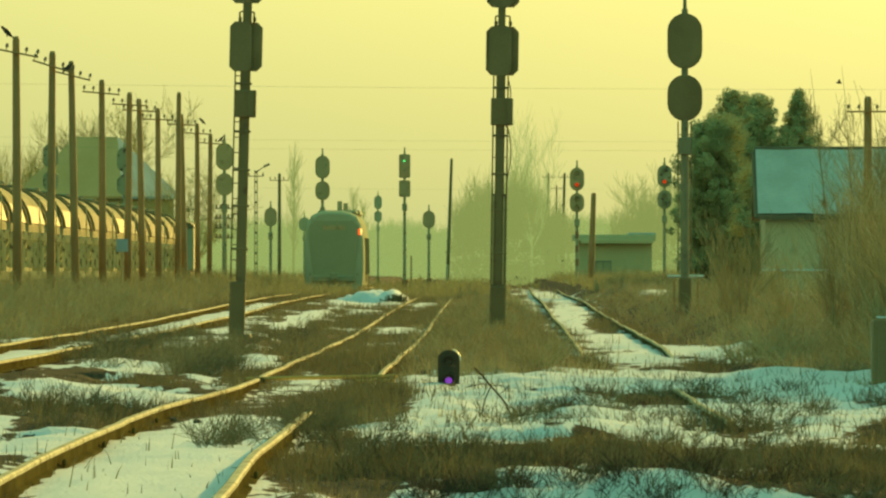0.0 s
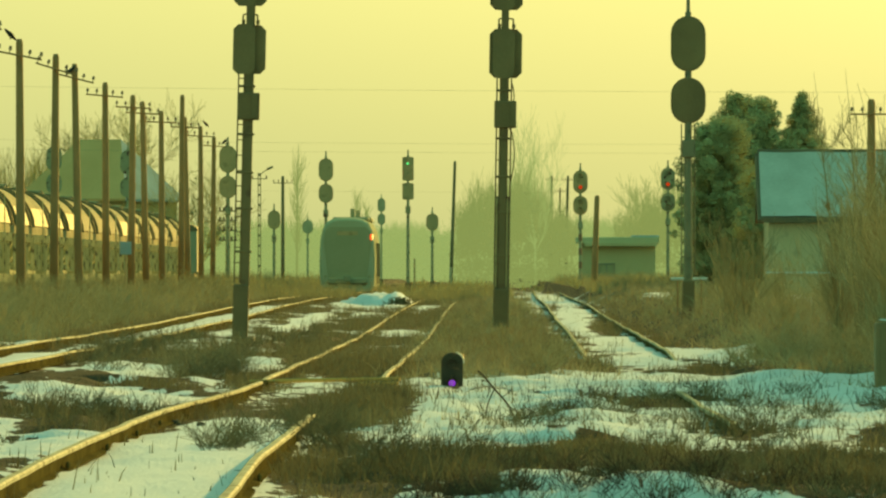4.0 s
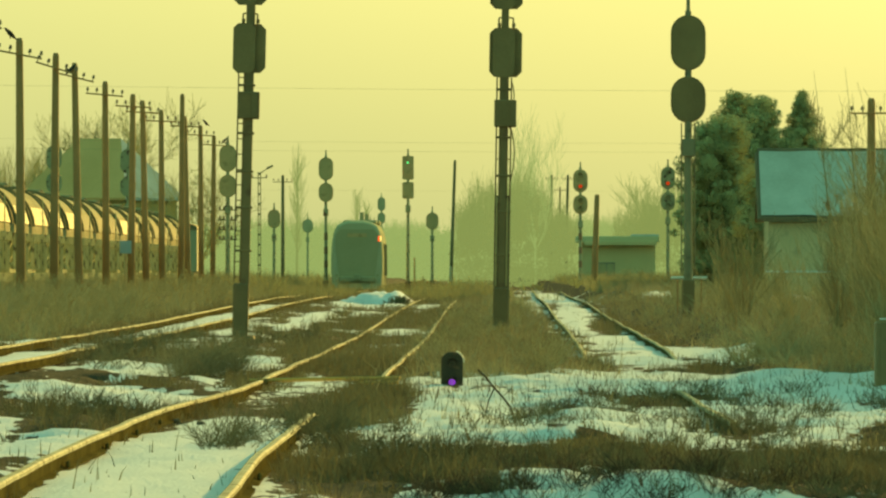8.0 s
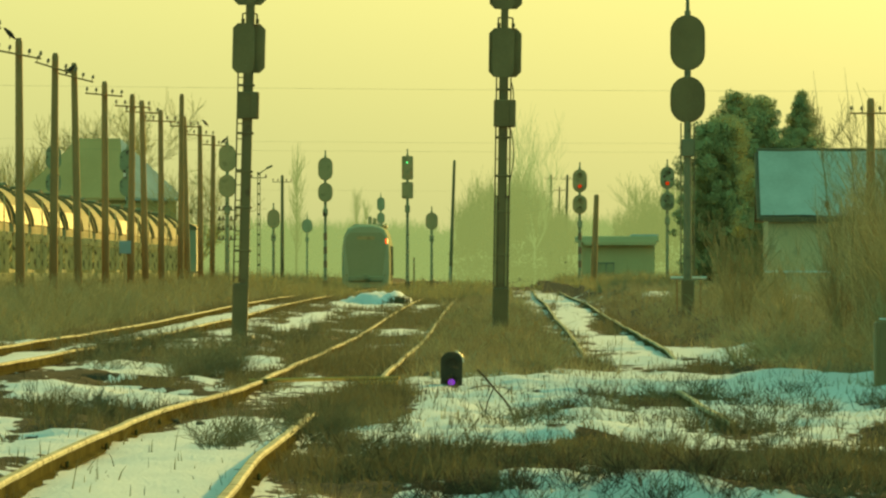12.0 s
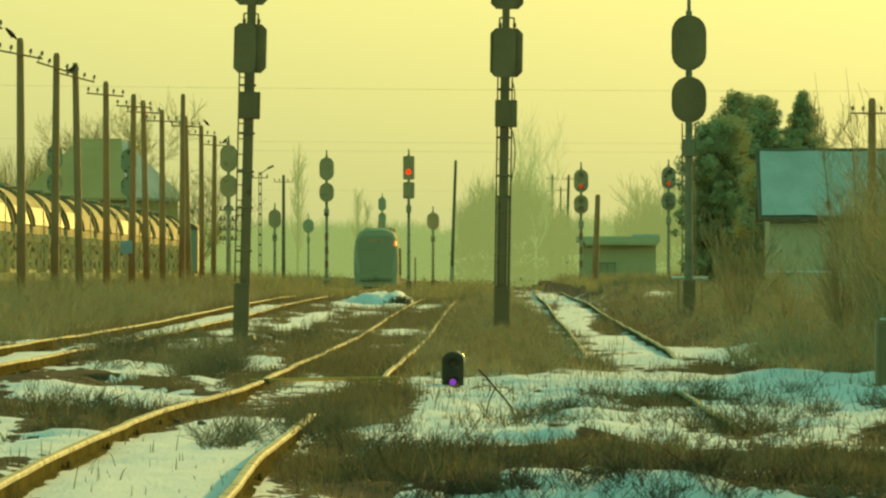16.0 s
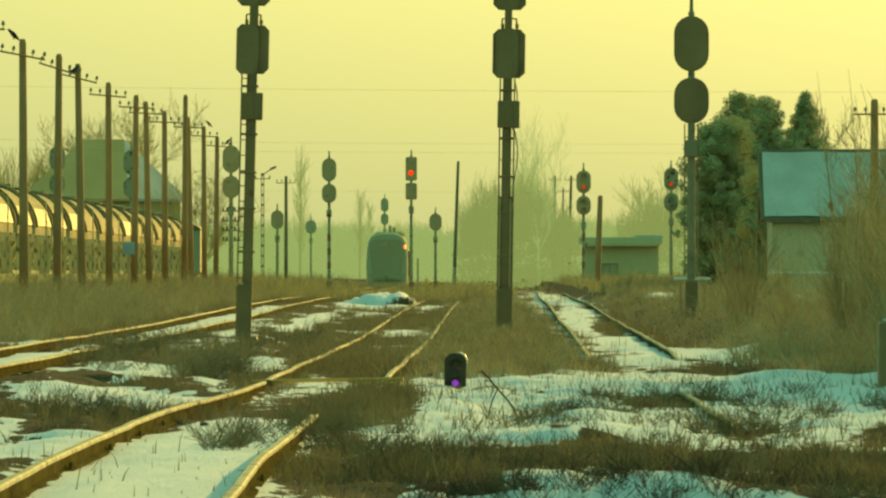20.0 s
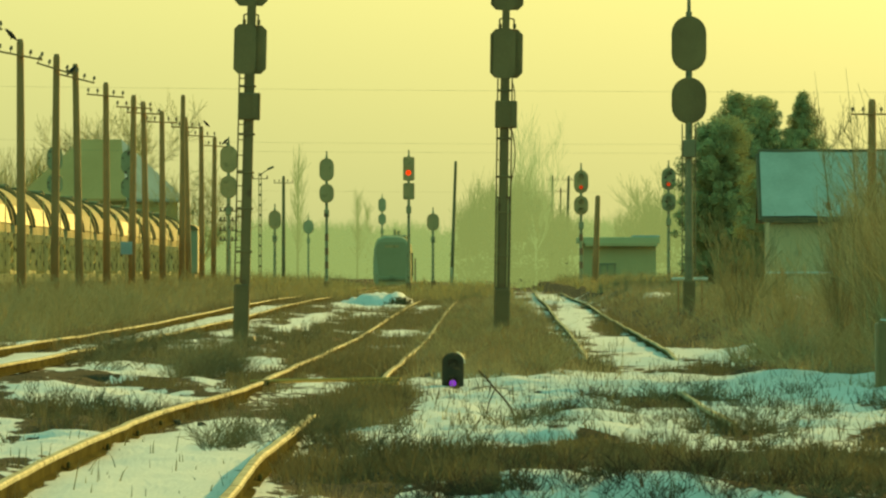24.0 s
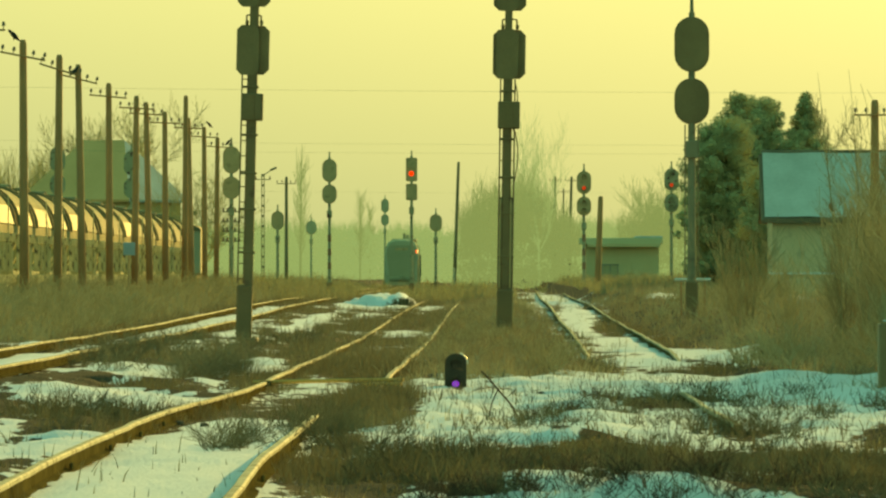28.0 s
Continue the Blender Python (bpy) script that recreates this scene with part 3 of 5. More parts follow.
def cable_pole(at, height, arms):
    """A stout pole with a stack of short crossarms on its lower half."""
    p = thing("telegraph_pole", at, "pale wooden pole carrying a stack of insulator crossarms", "pole", "telegraph poles")
    part("shaft", tube(bmesh.new(), (0, 0, -0.1), (0, 0, height), 0.13, 0.1, 10), POLE_GREY, p)
    for z in arms:
        bar = part("crossarm", box(bmesh.new(), (0, -0.15, z), (0.95, 0.07, 0.06), 0.01), POLE_GREY, p)
        for x in (-0.4, -0.2, 0.2, 0.4):
            part("insulator", tube(bmesh.new(), (x, -0.15, z + 0.03), (x, -0.15, z + 0.2), 0.06, 0.035, 8), CERAMIC, bar)


cable_pole((-13.05, 520, 0.3), 6.0, (2.9, 3.4, 3.9, 4.4))
telegraph_pole((-12.8, 650, 0.25), 7.5, 1, POLE_GREY, (0, 0), "hazy grey telegraph pole with a short crossarm")
telegraph_pole((-2.75, 862, 0.25), 10.8, 0, POLE_GREY, (0.37, 0), "tall leaning grey pole beside the line", r=0.15)
telegraph_pole((6.6, 1000, 0.25), 10.9, 1, POLE_GREY, (0.15, 0), "hazy grey pole beside the siding", r=0.15)
telegraph_pole((8.6, 1150, 0.25), 11.0, 1, POLE_GREY, (0.1, 0), "thin hazy grey pole in the distance", r=0.11)
telegraph_pole((8.05, 1000, 0.25), 10.9, 1, POLE_GREY, (0.3, 0), "hazy grey pole beside the siding", r=0.15)
telegraph_pole((5.65, 520, 0.3), 5.2, 0, POLE_WOOD, (0.18, 0), "short leaning dark wooden post", r=0.16)
telegraph_pole((11.45, 300, 0.55), 6.1, 1, POLE_WOOD, (0, 0), "wooden telegraph pole behind bare bushes", r=0.14)


# ---- hopper wagons ----
def hopper_wagon(paint, note):
    """A four-axle hopper wagon with a rounded top, 14 m over its buffers, along y."""
    w = thing("hopper_wagon", (0, 0, 0), note, "wagon", "standing hopper wagons")
    L, R, Z = 5.7, 1.42, 2.62

    def arc(a0, a1, k, more=0.0, n=8):
        return [((R + more) * k * math.cos(q), Z + (R + more) * k * math.sin(q)) for q in (math.radians(a0 + (a1 - a0) * i / n) for i in range(n + 1))]

    rows = ((-L, 0.92), (-L + 0.1, 0.98), (-L + 0.3, 1.0), (L - 0.3, 1.0), (L - 0.1, 0.98), (L, 0.92))
    core = lambda k: arc(27, 153, k, 0, 14) + [(-R * k, Z), (-R * k, Z - 0.22), (R * k, Z - 0.22), (R * k, Z)]
    hull = part("hull", loft(bmesh.new(), [[(x, y, z) for x, z in core(k)] for y, k in rows]), TANK_ROOF, w, "matte rounded top")
    for side in (-1, 1):
        for q in range(3):
            bm = bmesh.new()
            y0, y1 = -5.3 + q * 3.54, -5.3 + q * 3.54 + 3.5
            panel = [(side * x, z) for x, z in arc(4, 29, 1.0, 0.012, 1)]
            out = [(x + side * 0.02, z + 0.01) for x, z in panel]
            vs = [[bm.verts.new((x, y, z)) for x, z in ring] for ring in (panel, out) for y in (y0, y1)]
            for f in ((vs[2][0], vs[2][1], vs[3][1], vs[3][0]), (vs[0][0], vs[0][1], vs[1][1], vs[1][0]), (vs[0][0], vs[2][0], vs[3][0], vs[1][0]), (vs[0][1], vs[2][1], vs[3][1], vs[1][1]), (vs[0][0], vs[0][1], vs[2][1], vs[2][0]), (vs[1][0], vs[1][1], vs[3][1], vs[3][0])):
                bm.faces.new(f)
            bmesh.ops.recalc_face_normals(bm, faces=bm.faces)
            part("side_panel", bm, paint, hull, "yellowish side panel")
    for y in (-4.25, -1.42, 1.42, 4.25):
        bm = loft(bmesh.new(), [[(x * u, y + d * v, z) for x, d in ((-1, -1), (1, -1), (1, 1), (-1, 1))] for u, v, z in ((1.02, 1.25, Z - 0.24), (0.5, 0.4, Z - 1.3), (0.45, 0.36, Z - 1.5))])
        part("hopper", bm, TANK_HAZED, w, "grimy tapering discharge hopper")
    # Pale posts, brackets, steps and pipes added at the edge to catch sun.
    for k in range(9):
        y = -5.3 + k * 1.325
        part("side_post", box(bmesh.new(), (1.37, y, 1.8), (0.07, 0.09, 1.2), 0.01), TANK_HAZED, w)
        part("bracket", box(bmesh.new(), (1.42, y + 0.35, 2.28), (0.12, 0.2, 0.3), 0.02), TANK_HAZED, w)
        part("footstep", box(bmesh.new(), (1.4, y + 0.5, 0.95), (0.14, 0.3, 0.3), 0.02), TANK_HAZED, w)
        if k % 2:
            part("discharge_pipe", tube(bmesh.new(), (1.38, y + 0.55, 1.2), (1.38, y + 0.55, 2.25), 0.07, seg=8), TANK_HAZED, w, "pale pipe added to catch the sun")
    for y in (-5.5, 5.5):
        bm = bmesh.new()
        line = arc(2, 178, 1.0, 0, 16)
        wide = arc(2, 178, 1.0, 0.09, 16)
        for (x0, z0), (x1, z1), (u0, v0), (u1, v1) in zip(line[:-1], line[1:], wide[:-1], wide[1:]):
            vs = [[bm.verts.new((x, y + d, z)) for x, z in ((x0, z0), (x1, z1), (u1, v1), (u0, v0))] for d in (-0.1, 0.1)]
            bm.faces.new(vs[0])
            bm.faces.new(vs[1][::-1])
            for i in range(4):
                bm.faces.new((vs[0][i], vs[1][i], vs[1][(i + 1) % 4], vs[0][(i + 1) % 4]))
        bmesh.ops.recalc_face_normals(bm, faces=bm.faces)
        part("rib", bm, TANK_DARK, w)
        for side in (-1, 1):
            part("strut", tube(bmesh.new(), (side * 1.36, y, Z - 0.2), (side * 0.9, y - math.copysign(0.9, y), 1.25), 0.06, seg=6), TANK_DARK, w)
    part("dome", smooth_dome(Z + R), TANK_ROOF, w)
    bm = box(bmesh.new(), (0, 0, Z + R + 0.05), (0.5, 3.0, 0.04), 0.01)
    for y in (-1.3, 1.3):
        box(bm, (0, y, Z + R), (0.45, 0.05, 0.1))
    part("walkway", bm, TANK_DARK, w)
    part("ladder", ladder(bmesh.new(), R + 0.06, R + 0.07, 0.4, 1.1, Z + 1.0), TANK_HAZED, w)
    bm = box(bmesh.new(), (0, 0, 1.12), (1.9, 13.0, 0.22), 0.02)
    for y in (-4.6, -1.6, 1.6, 4.6):
        box(bm, (0, y, 1.32), (1.5, 0.35, 0.3), 0.03)
    for y in (-6.45, 6.45):
        box(bm, (0, y, 1.1), (2.6, 0.14, 0.42), 0.02)
    part("underframe", bm, TANK_HAZED, w)
    for y in (-6.55, 6.55):
        for x in (-0.88, 0.88):
            bm = tube(bmesh.new(), (x, y, 1.06), (x, y + math.copysign(0.32, y), 1.06), 0.09, seg=10)
            tube(bm, (x, y + math.copysign(0.32, y), 1.06), (x, y + math.copysign(0.38, y), 1.06), 0.24, seg=14)
            part("buffer", bm, TANK_HAZED, w)
    for y in (-4.2, 4.2):
        bm = bmesh.new()
        for x in (-0.98, 0.98):
            box(bm, (x, y, 0.62), (0.12, 2.5, 0.22), 0.02)
            for q in (-0.9, 0.9):
                box(bm, (x, y + q, 0.52), (0.22, 0.34, 0.34), 0.03)
        box(bm, (0, y, 0.78), (2.0, 0.4, 0.3), 0.02)
        bogie = part("bogie", bm, TANK_HAZED, w)
        for q in (-0.9, 0.9):
            bm = bmesh.new()
            for x in (-0.75, 0.75):
                tube(bm, (x - 0.06, y + q, 0.46), (x + 0.06, y + q, 0.46), 0.46, seg=20)
            tube(bm, (-0.8, y + q, 0.46), (0.8, y + q, 0.46), 0.08, seg=8)
            part("wheelset", bm, TANK_HAZED, bogie)
    return w


def smooth_dome(z):
    bm = bmesh.new()
    return loft(bm, [[(r * math.cos(a), r * math.sin(a), z + h) for a in (2 * math.pi * i / 16 for i in range(16))] for r, h in ((0.3, -0.1), (0.3, 0.1), (0.25, 0.16), (0.02, 0.18))])


# Nearer wagons get the lighter paint, as if the sun caught only them.
first = hopper_wagon(TANK_SUNLIT, "yellowish-grey railway hopper wagon with sunlight painted into its side panels")
first.matrix_basis = pose(-16.7, 323, 0.4)
dull = hopper_wagon(TANK_UNLIT, "railway hopper wagon in the duller unlit paint with a rounded ribbed top")
dull.matrix_basis = pose(-16.7, 323 + 14.0 * 5, 0.4)
for k in range(1, 15):
    if k != 5:
        copy_thing(first if k < 5 or k == 8 else dull, pose(-16.7, 323 + 14.0 * k, 0.4, 0, 0, 0.25 * math.sin(k * 2.3)))


def covered_van():
    """An old covered van at the end of the row of hopper wagons."""
    v = thing("covered_van", (-16.7, 549, 0.4), "pale old covered railway van behind the hopper wagons", "wagon")
    body = part("body", box(bmesh.new(), (0, 0, 2.3), (2.75, 8.4, 2.3), 0.04), VAN_PAINT, v)
    rows = [[(1.42 * math.cos(a), y, 3.44 + 0.42 * math.sin(a)) for a in (math.pi * i / 10 for i in range(11))] for y in (-4.3, 4.3)]
    part("roof", loft(bmesh.new(), rows), TANK_DARK, v)
    part("sliding_door", box(bmesh.new(), (1.41, 0, 2.2), (0.06, 2.0, 2.0), 0.01), VAN_PAINT, body)
    part("underframe", box(bmesh.new(), (0, 0, 1.02), (2.4, 8.6, 0.24), 0.02), TANK_DARK, v)
    for y in (-2.4, 2.4):
        bm = bmesh.new()
        for x in (-0.75, 0.75):
            tube(bm, (x - 0.06, y, 0.48), (x + 0.06, y, 0.48), 0.48, seg=18)
        tube(bm, (-0.8, y, 0.48), (0.8, y, 0.48), 0.08, seg=8)
        part("wheelset", bm, TANK_DARK, v)
    return v


VAN_PAINT = material("faded_van_paint", (0.42, 0.4, 0.25), (0.56, 0.52, 0.34), 0.6, 0, 0.8, 15, 0.15)
SIGN_BLUE = material("pale_blue_enamel", (0.3, 0.42, 0.46), (0.4, 0.52, 0.56), 0.4, 0, 2, 20, 0.05)
covered_van()


def sign_board():
    s = thing("sign_board", (-11.6, 330, ground_at(-11.6, 330)), "small pale blue sign board on a thin post", "sign")
    part("post", tube(bmesh.new(), (0, 0.03, -0.1), (0, 0.03, 1.75), 0.03, seg=8), MAST_GREY, s)
    part("board", box(bmesh.new(), (0, 0, 1.6), (0.38, 0.03, 0.42), 0.01), SIGN_BLUE, s)


sign_board()


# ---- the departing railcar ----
# Paint, glass and grime are lightened to put haze into their colour.
CAR_PAINT = material("hazed_railcar_grey", (0.56, 0.53, 0.34), (0.63, 0.6, 0.4), 0.95, 0.0, 0.7, 18, 0.05, spec=0.0)
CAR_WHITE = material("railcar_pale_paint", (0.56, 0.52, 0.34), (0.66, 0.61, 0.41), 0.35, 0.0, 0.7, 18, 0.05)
CAR_GLASS = material("hazed_tinted_glass", (0.48, 0.43, 0.25), (0.54, 0.48, 0.29), 0.7, 0.0, 0.5, 5, 0.0)
CAR_GRIME = material("hazed_underbody_grime", (0.42, 0.38, 0.23), (0.5, 0.45, 0.28), 0.7, 0.1, 1.2, 25, 0.2)
# Dark glass that stands in for shade on the railcar's sides.
SIDE_GLASS = material("side_shading_glass", (0.08, 0.1, 0.075), (0.12, 0.145, 0.11), 1.0, 0.0, 0.5, 5, 0.0, spec=0.0)
# Two glows that imitate a sun glint on the body corner, no lamps.
GLINT_RED = lamp_material("sun_glint_red", (1.0, 0.08, 0.04), 1.3)
GLINT_WHITE = lamp_material("sun_glint_white", (1.0, 0.7, 0.4), 1.8)


def car_section(k, y, drop=0.0):
    """Cross-section of the shell: k scales its width, drop lowers its crown."""
    half = [(1.2, 0.16), (1.36, 0.4), (1.415, 1.1), (1.415, 2.0), (1.37, 2.75), (1.27, 3.3), (1.08, 3.68), (0.78, 3.84), (0.4, 3.92)]
    right = [(x * k * 1.045, y, 1.035 * z - (drop * max(0.0, (z - 0.9) / 3.0))) for x, z in half]
    left = [(-x, yy, z) for x, yy, z in right[::-1]]
    return right + left


def railcar():
    """A single diesel railcar along y; its rear face looks towards -y."""
    t = thing("railcar", (-7.14, 498, 0.4), "grey diesel railcar seen from behind, leaving along the line", "train")
    for a, b, front in ((0.0, 24.4, True),):
        if front:
            rows = [car_section(0.92, a + 0.0, 0.16), car_section(0.97, a + 0.08, 0.07), car_section(0.995, a + 0.4, 0.02), car_section(1.0, a + 1.1), car_section(1.0, b - 1.1), car_section(0.92, b, 0.16)]
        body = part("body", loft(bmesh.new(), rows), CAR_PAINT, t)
        for side in (-1, 1):
            # The first 5 m stay pale, to show as a sunlit edge.
            for q in range(8):
                y = a + 5.0 + q * 2.32
                name = "door" if q in (1, 5) else "side_window"
                z0, z1 = (0.55, 2.75) if name == "door" else (0.95, 2.75)
                bm = bmesh.new()
                outline = [(y, z0), (y + 2.2, z0), (y + 2.2, z1), (y, z1)]
                vs = [bm.verts.new((side * ((1.487 if zz < 2.1 else 1.46)) , yy, zz)) for yy, zz in outline]
                us = [bm.verts.new((v.co.x + side * 0.012, v.co.y, v.co.z)) for v in vs]
                bm.faces.new(us)
                for i in range(4):
                    bm.faces.new((vs[i], vs[(i + 1) % 4], us[(i + 1) % 4], us[i]))
                part(name, bm, SIDE_GLASS, body)
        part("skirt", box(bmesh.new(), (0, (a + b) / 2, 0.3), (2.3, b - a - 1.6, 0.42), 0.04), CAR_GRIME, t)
        for y in (a + 3.2, b - 3.2):
            bm = bmesh.new()
            for x in (-0.95, 0.95):
                box(bm, (x, y, 0.5), (0.14, 2.6, 0.2), 0.02)
            bogie = part("bogie", bm, CAR_GRIME, t)
            for q in (-0.95, 0.95):
                bm = bmesh.new()
                for x in (-0.75, 0.75):
                    tube(bm, (x - 0.06, y + q, 0.39), (x + 0.06, y + q, 0.39), 0.39, seg=18)
                tube(bm, (-0.8, y + q, 0.39), (0.8, y + q, 0.39), 0.08, seg=8)
                part("wheelset", bm, CAR_GRIME, bogie)
    # rear face
    glass = [(-1.07, 1.3), (-0.97, 0.66), (0.97, 0.66), (1.07, 1.3), (1.23, 2.7), (1.19, 3.28), (0.94, 3.56), (-0.94, 3.56), (-1.19, 3.28), (-1.23, 2.7)]
    screen = part("windscreen", plate(bmesh.new(), glass, -0.04, 0.2), CAR_GLASS, t, "large rear window lightened as if by haze")
    part("route_panel", plate(bmesh.new(), octagon(1.1, 3.12, 3.34, 0.03), -0.055, -0.04), MAST_GREY, screen)
    part("wiper", tube(bmesh.new(), (0.1, -0.05, 1.2), (-0.5, -0.05, 1.32), 0.014, seg=6), CAR_GRIME, screen)
    for side in (-1, 1):
        trim = [(side * 1.3, 0.64), (side * 0.99, 0.64), (side * 1.1, 1.3), (side * 1.26, 2.7), (side * 1.215, 3.26), (side * 1.25, 3.2), (side * 1.33, 2.7), (side * 1.35, 1.6)]
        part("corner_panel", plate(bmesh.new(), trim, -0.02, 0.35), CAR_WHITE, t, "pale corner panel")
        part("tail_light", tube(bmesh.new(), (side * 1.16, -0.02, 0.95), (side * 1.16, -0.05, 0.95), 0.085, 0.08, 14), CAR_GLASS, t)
    # Sun glint with its red fringe, made as glowing blocks.
    up = part("upper_marker_light", box(bmesh.new(), (1.33, 0.12, 3.02), (0.06, 0.2, 0.3), 0.02), GLINT_WHITE, t, "small glow standing in for a sun glint")
    part("red_lens", box(bmesh.new(), (1.24, 0.0, 3.02), (0.1, 0.12, 0.3), 0.02), GLINT_RED, up, "red glow standing in for the glint's fringe")
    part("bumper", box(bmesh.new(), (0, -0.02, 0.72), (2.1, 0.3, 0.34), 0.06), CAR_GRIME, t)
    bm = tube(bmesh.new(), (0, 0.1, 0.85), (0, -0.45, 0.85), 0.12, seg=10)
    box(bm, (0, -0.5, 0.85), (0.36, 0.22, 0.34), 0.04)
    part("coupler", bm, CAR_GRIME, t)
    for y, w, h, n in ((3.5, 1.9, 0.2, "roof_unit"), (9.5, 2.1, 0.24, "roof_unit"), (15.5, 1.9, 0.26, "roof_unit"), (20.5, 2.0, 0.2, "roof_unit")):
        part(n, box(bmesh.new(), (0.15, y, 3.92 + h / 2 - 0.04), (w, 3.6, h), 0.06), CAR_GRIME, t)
    for x in (0.12, 0.42):
        part("exhaust_pipe", tube(bmesh.new(), (x, 12.2, 3.9), (x, 12.2, 4.5 if x > 0.3 else 4.6), 0.13, 0.12, 10), CAR_GRIME, t)
    for x, y in ((0.95, 2.0), (0.75, 2.1)):
        part("antenna", tube(bmesh.new(), (x, y, 3.6), (x, y, 4.25), 0.02, seg=6), CAR_GRIME, t)
    return t


TRAIN = railcar()


# ---- houses ----
WALL = material("old_lime_plaster", (0.74, 0.58, 0.34), (0.86, 0.69, 0.43), 0.85, 0, 0.6, 12, 0.3, spots=(0.6, 0.47, 0.28))
# Far walls and the mansion-side roof tone are pale and warm to imitate haze.
WALL_FAR = material("hazed_plaster", (0.64, 0.46, 0.2), (0.74, 0.54, 0.25), 0.85, 0, 0.4, 8, 0.3)
ROOF_TILE = material("old_roof_tile", (0.16, 0.13, 0.08), (0.26, 0.2, 0.12), 0.8, 0, 0.6, 14, 0.4)
ROOF_FAR = material("hazed_roof", (0.8, 0.44, 0.18), (0.92, 0.53, 0.23), 0.8, 0, 0.4, 10, 0.4)
WINDOW = material("window_glass", (0.5, 0.46, 0.26), (0.58, 0.53, 0.3), 0.15, 0, 0.5, 5, 0)
# Hut tones are lifted so that their colour carries the haze.
WALL_HUT = material("hazed_hut_render", (0.74, 0.6, 0.32), (0.82, 0.67, 0.37), 0.85, 0, 0.4, 8, 0.3)
ROOF_HUT = material("hazed_felt_roof", (0.74, 0.66, 0.38), (0.84, 0.75, 0.45), 0.85, 0, 0.5, 9, 0.3)
FRAME = material("painted_timber", (0.3, 0.28, 0.2), (0.42, 0.4, 0.3), 0.6)


def house_window(parent, x, z, w, h, y):
    fr = bmesh.new()
    for a, b, c, d in ((x, z + h / 2, w + 0.16, 0.08), (x, z - h / 2, w + 0.16, 0.08)):
        box(fr, (a, y - 0.03, b), (c, 0.1, d), 0.01)
    for s in (-1, 0, 1):
        box(fr, (x + s * (w / 2 + 0.02), y - 0.03, z), (0.07, 0.1, h), 0.01)
    win = part("window", fr, FRAME, parent)
    for s in (-1, 1):
        part("pane", box(bmesh.new(), (x + s * w / 4, y - 0.01, z), (w / 2 - 0.06, 0.02, h - 0.08)), WINDOW, win)
    part("sill", box(bmesh.new(), (x, y - 0.08, z - h / 2 - 0.08), (w + 0.3, 0.22, 0.06), 0.01), FRAME, win)


def house(at, size, eaves, ridge, label, wall, roof, roof_label="", snowy=False, over=0.35, hip=0.0, windows=(), snow_hip=False, turn=0.0):
    """A house whose ridge runs along x; hip draws the ridge's ends in."""
    h = thing("house", at, label, "house", turn=turn)
    w, d = size
    for c, s in (((0, 0.15, eaves / 2), (w, 0.3, eaves)), ((0, d - 0.15, eaves / 2), (w, 0.3, eaves)), ((-w / 2 + 0.15, d / 2, eaves / 2), (0.3, d - 0.62, eaves)), ((w / 2 - 0.15, d / 2, eaves / 2), (0.3, d - 0.62, eaves))):
        part("wall", box(bmesh.new(), c, s, 0.01), wall, h)
    if not hip:
        for sx in (-1, 1):
            bm = bmesh.new()
            x0, x1 = sx * (w / 2 - 0.3), sx * w / 2
            vs = [[bm.verts.new((x, yy, zz)) for yy, zz in ((0, eaves), (d, eaves), (d / 2, ridge - 0.1))] for x in (x0, x1)]
            bm.faces.new(vs[0])
            bm.faces.new(vs[1][::-1])
            for i in range(3):
                bm.faces.new((vs[0][i], vs[1][i], vs[1][(i + 1) % 3], vs[0][(i + 1) % 3]))
            bmesh.ops.recalc_face_normals(bm, faces=bm.faces)
            part("gable", bm, wall, h)
    drop = over * (ridge - eaves) / (d / 2)
    for sy, mat in ((0, roof), (1, roof)):
        bm = bmesh.new()
        y_e, y_r = (-over, d / 2) if sy == 0 else (d + over, d / 2)
        pts = [(-w / 2 - over, y_e, eaves - drop), (w / 2 + over, y_e, eaves - drop), (w / 2 + over - hip, y_r, ridge), (-w / 2 - over + hip, y_r, ridge)]
        lo = [bm.verts.new(p) for p in pts]
        hi = [bm.verts.new((p[0], p[1], p[2] + 0.16)) for p in pts]
        bm.faces.new(lo[::-1])
        bm.faces.new(hi)
        for i in range(4):
            bm.faces.new((lo[i], lo[(i + 1) % 4], hi[(i + 1) % 4], hi[i]))
        bmesh.ops.recalc_face_normals(bm, faces=bm.faces)
        r = part("roof", bm, mat, h, roof_label)
        if snowy and sy == 0:
            bm = bmesh.new()
            n, k = 40, 14
            grid = []
            for j in range(k + 1):
                row = []
                for i in range(n + 1):
                    u, v = i / n, j / k
                    x = -w / 2 - over + 0.05 + u * (w + 2 * over - 0.1)
                    y = y_e + 0.04 + v * (y_r - y_e - 0.06)
                    z = eaves - drop + v * (ridge - eaves + drop) + 0.25 + 0.05 * noise.noise(Vector((x * 0.8, y * 0.9, 1)))
                    row.append(bm.verts.new((x, y + (0.03 * noise.noise(Vector((x * 3, 0, 0))) if j == 0 else 0), z)))
                grid.append(row)
            for j in range(k):
                for i in range(n):
                    bm.faces.new((grid[j][i], grid[j][i + 1], grid[j + 1][i + 1], grid[j + 1][i]))
            s = part("snow_cover", bm, ROOF_SNOW, r, "unbroken snow on the roof slope")
            smooth_mesh(s)
    if hip:
        for sx in (-1, 1):
            bm = bmesh.new()
            pts = [(sx * (w / 2 + over), -over, eaves - drop), (sx * (w / 2 + over), d + over, eaves - drop), (sx * (w / 2 + over - hip), d / 2, ridge)]
            lo = [bm.verts.new(p) for p in pts]
            hi = [bm.verts.new((p[0], p[1], p[2] + 0.16)) for p in pts]
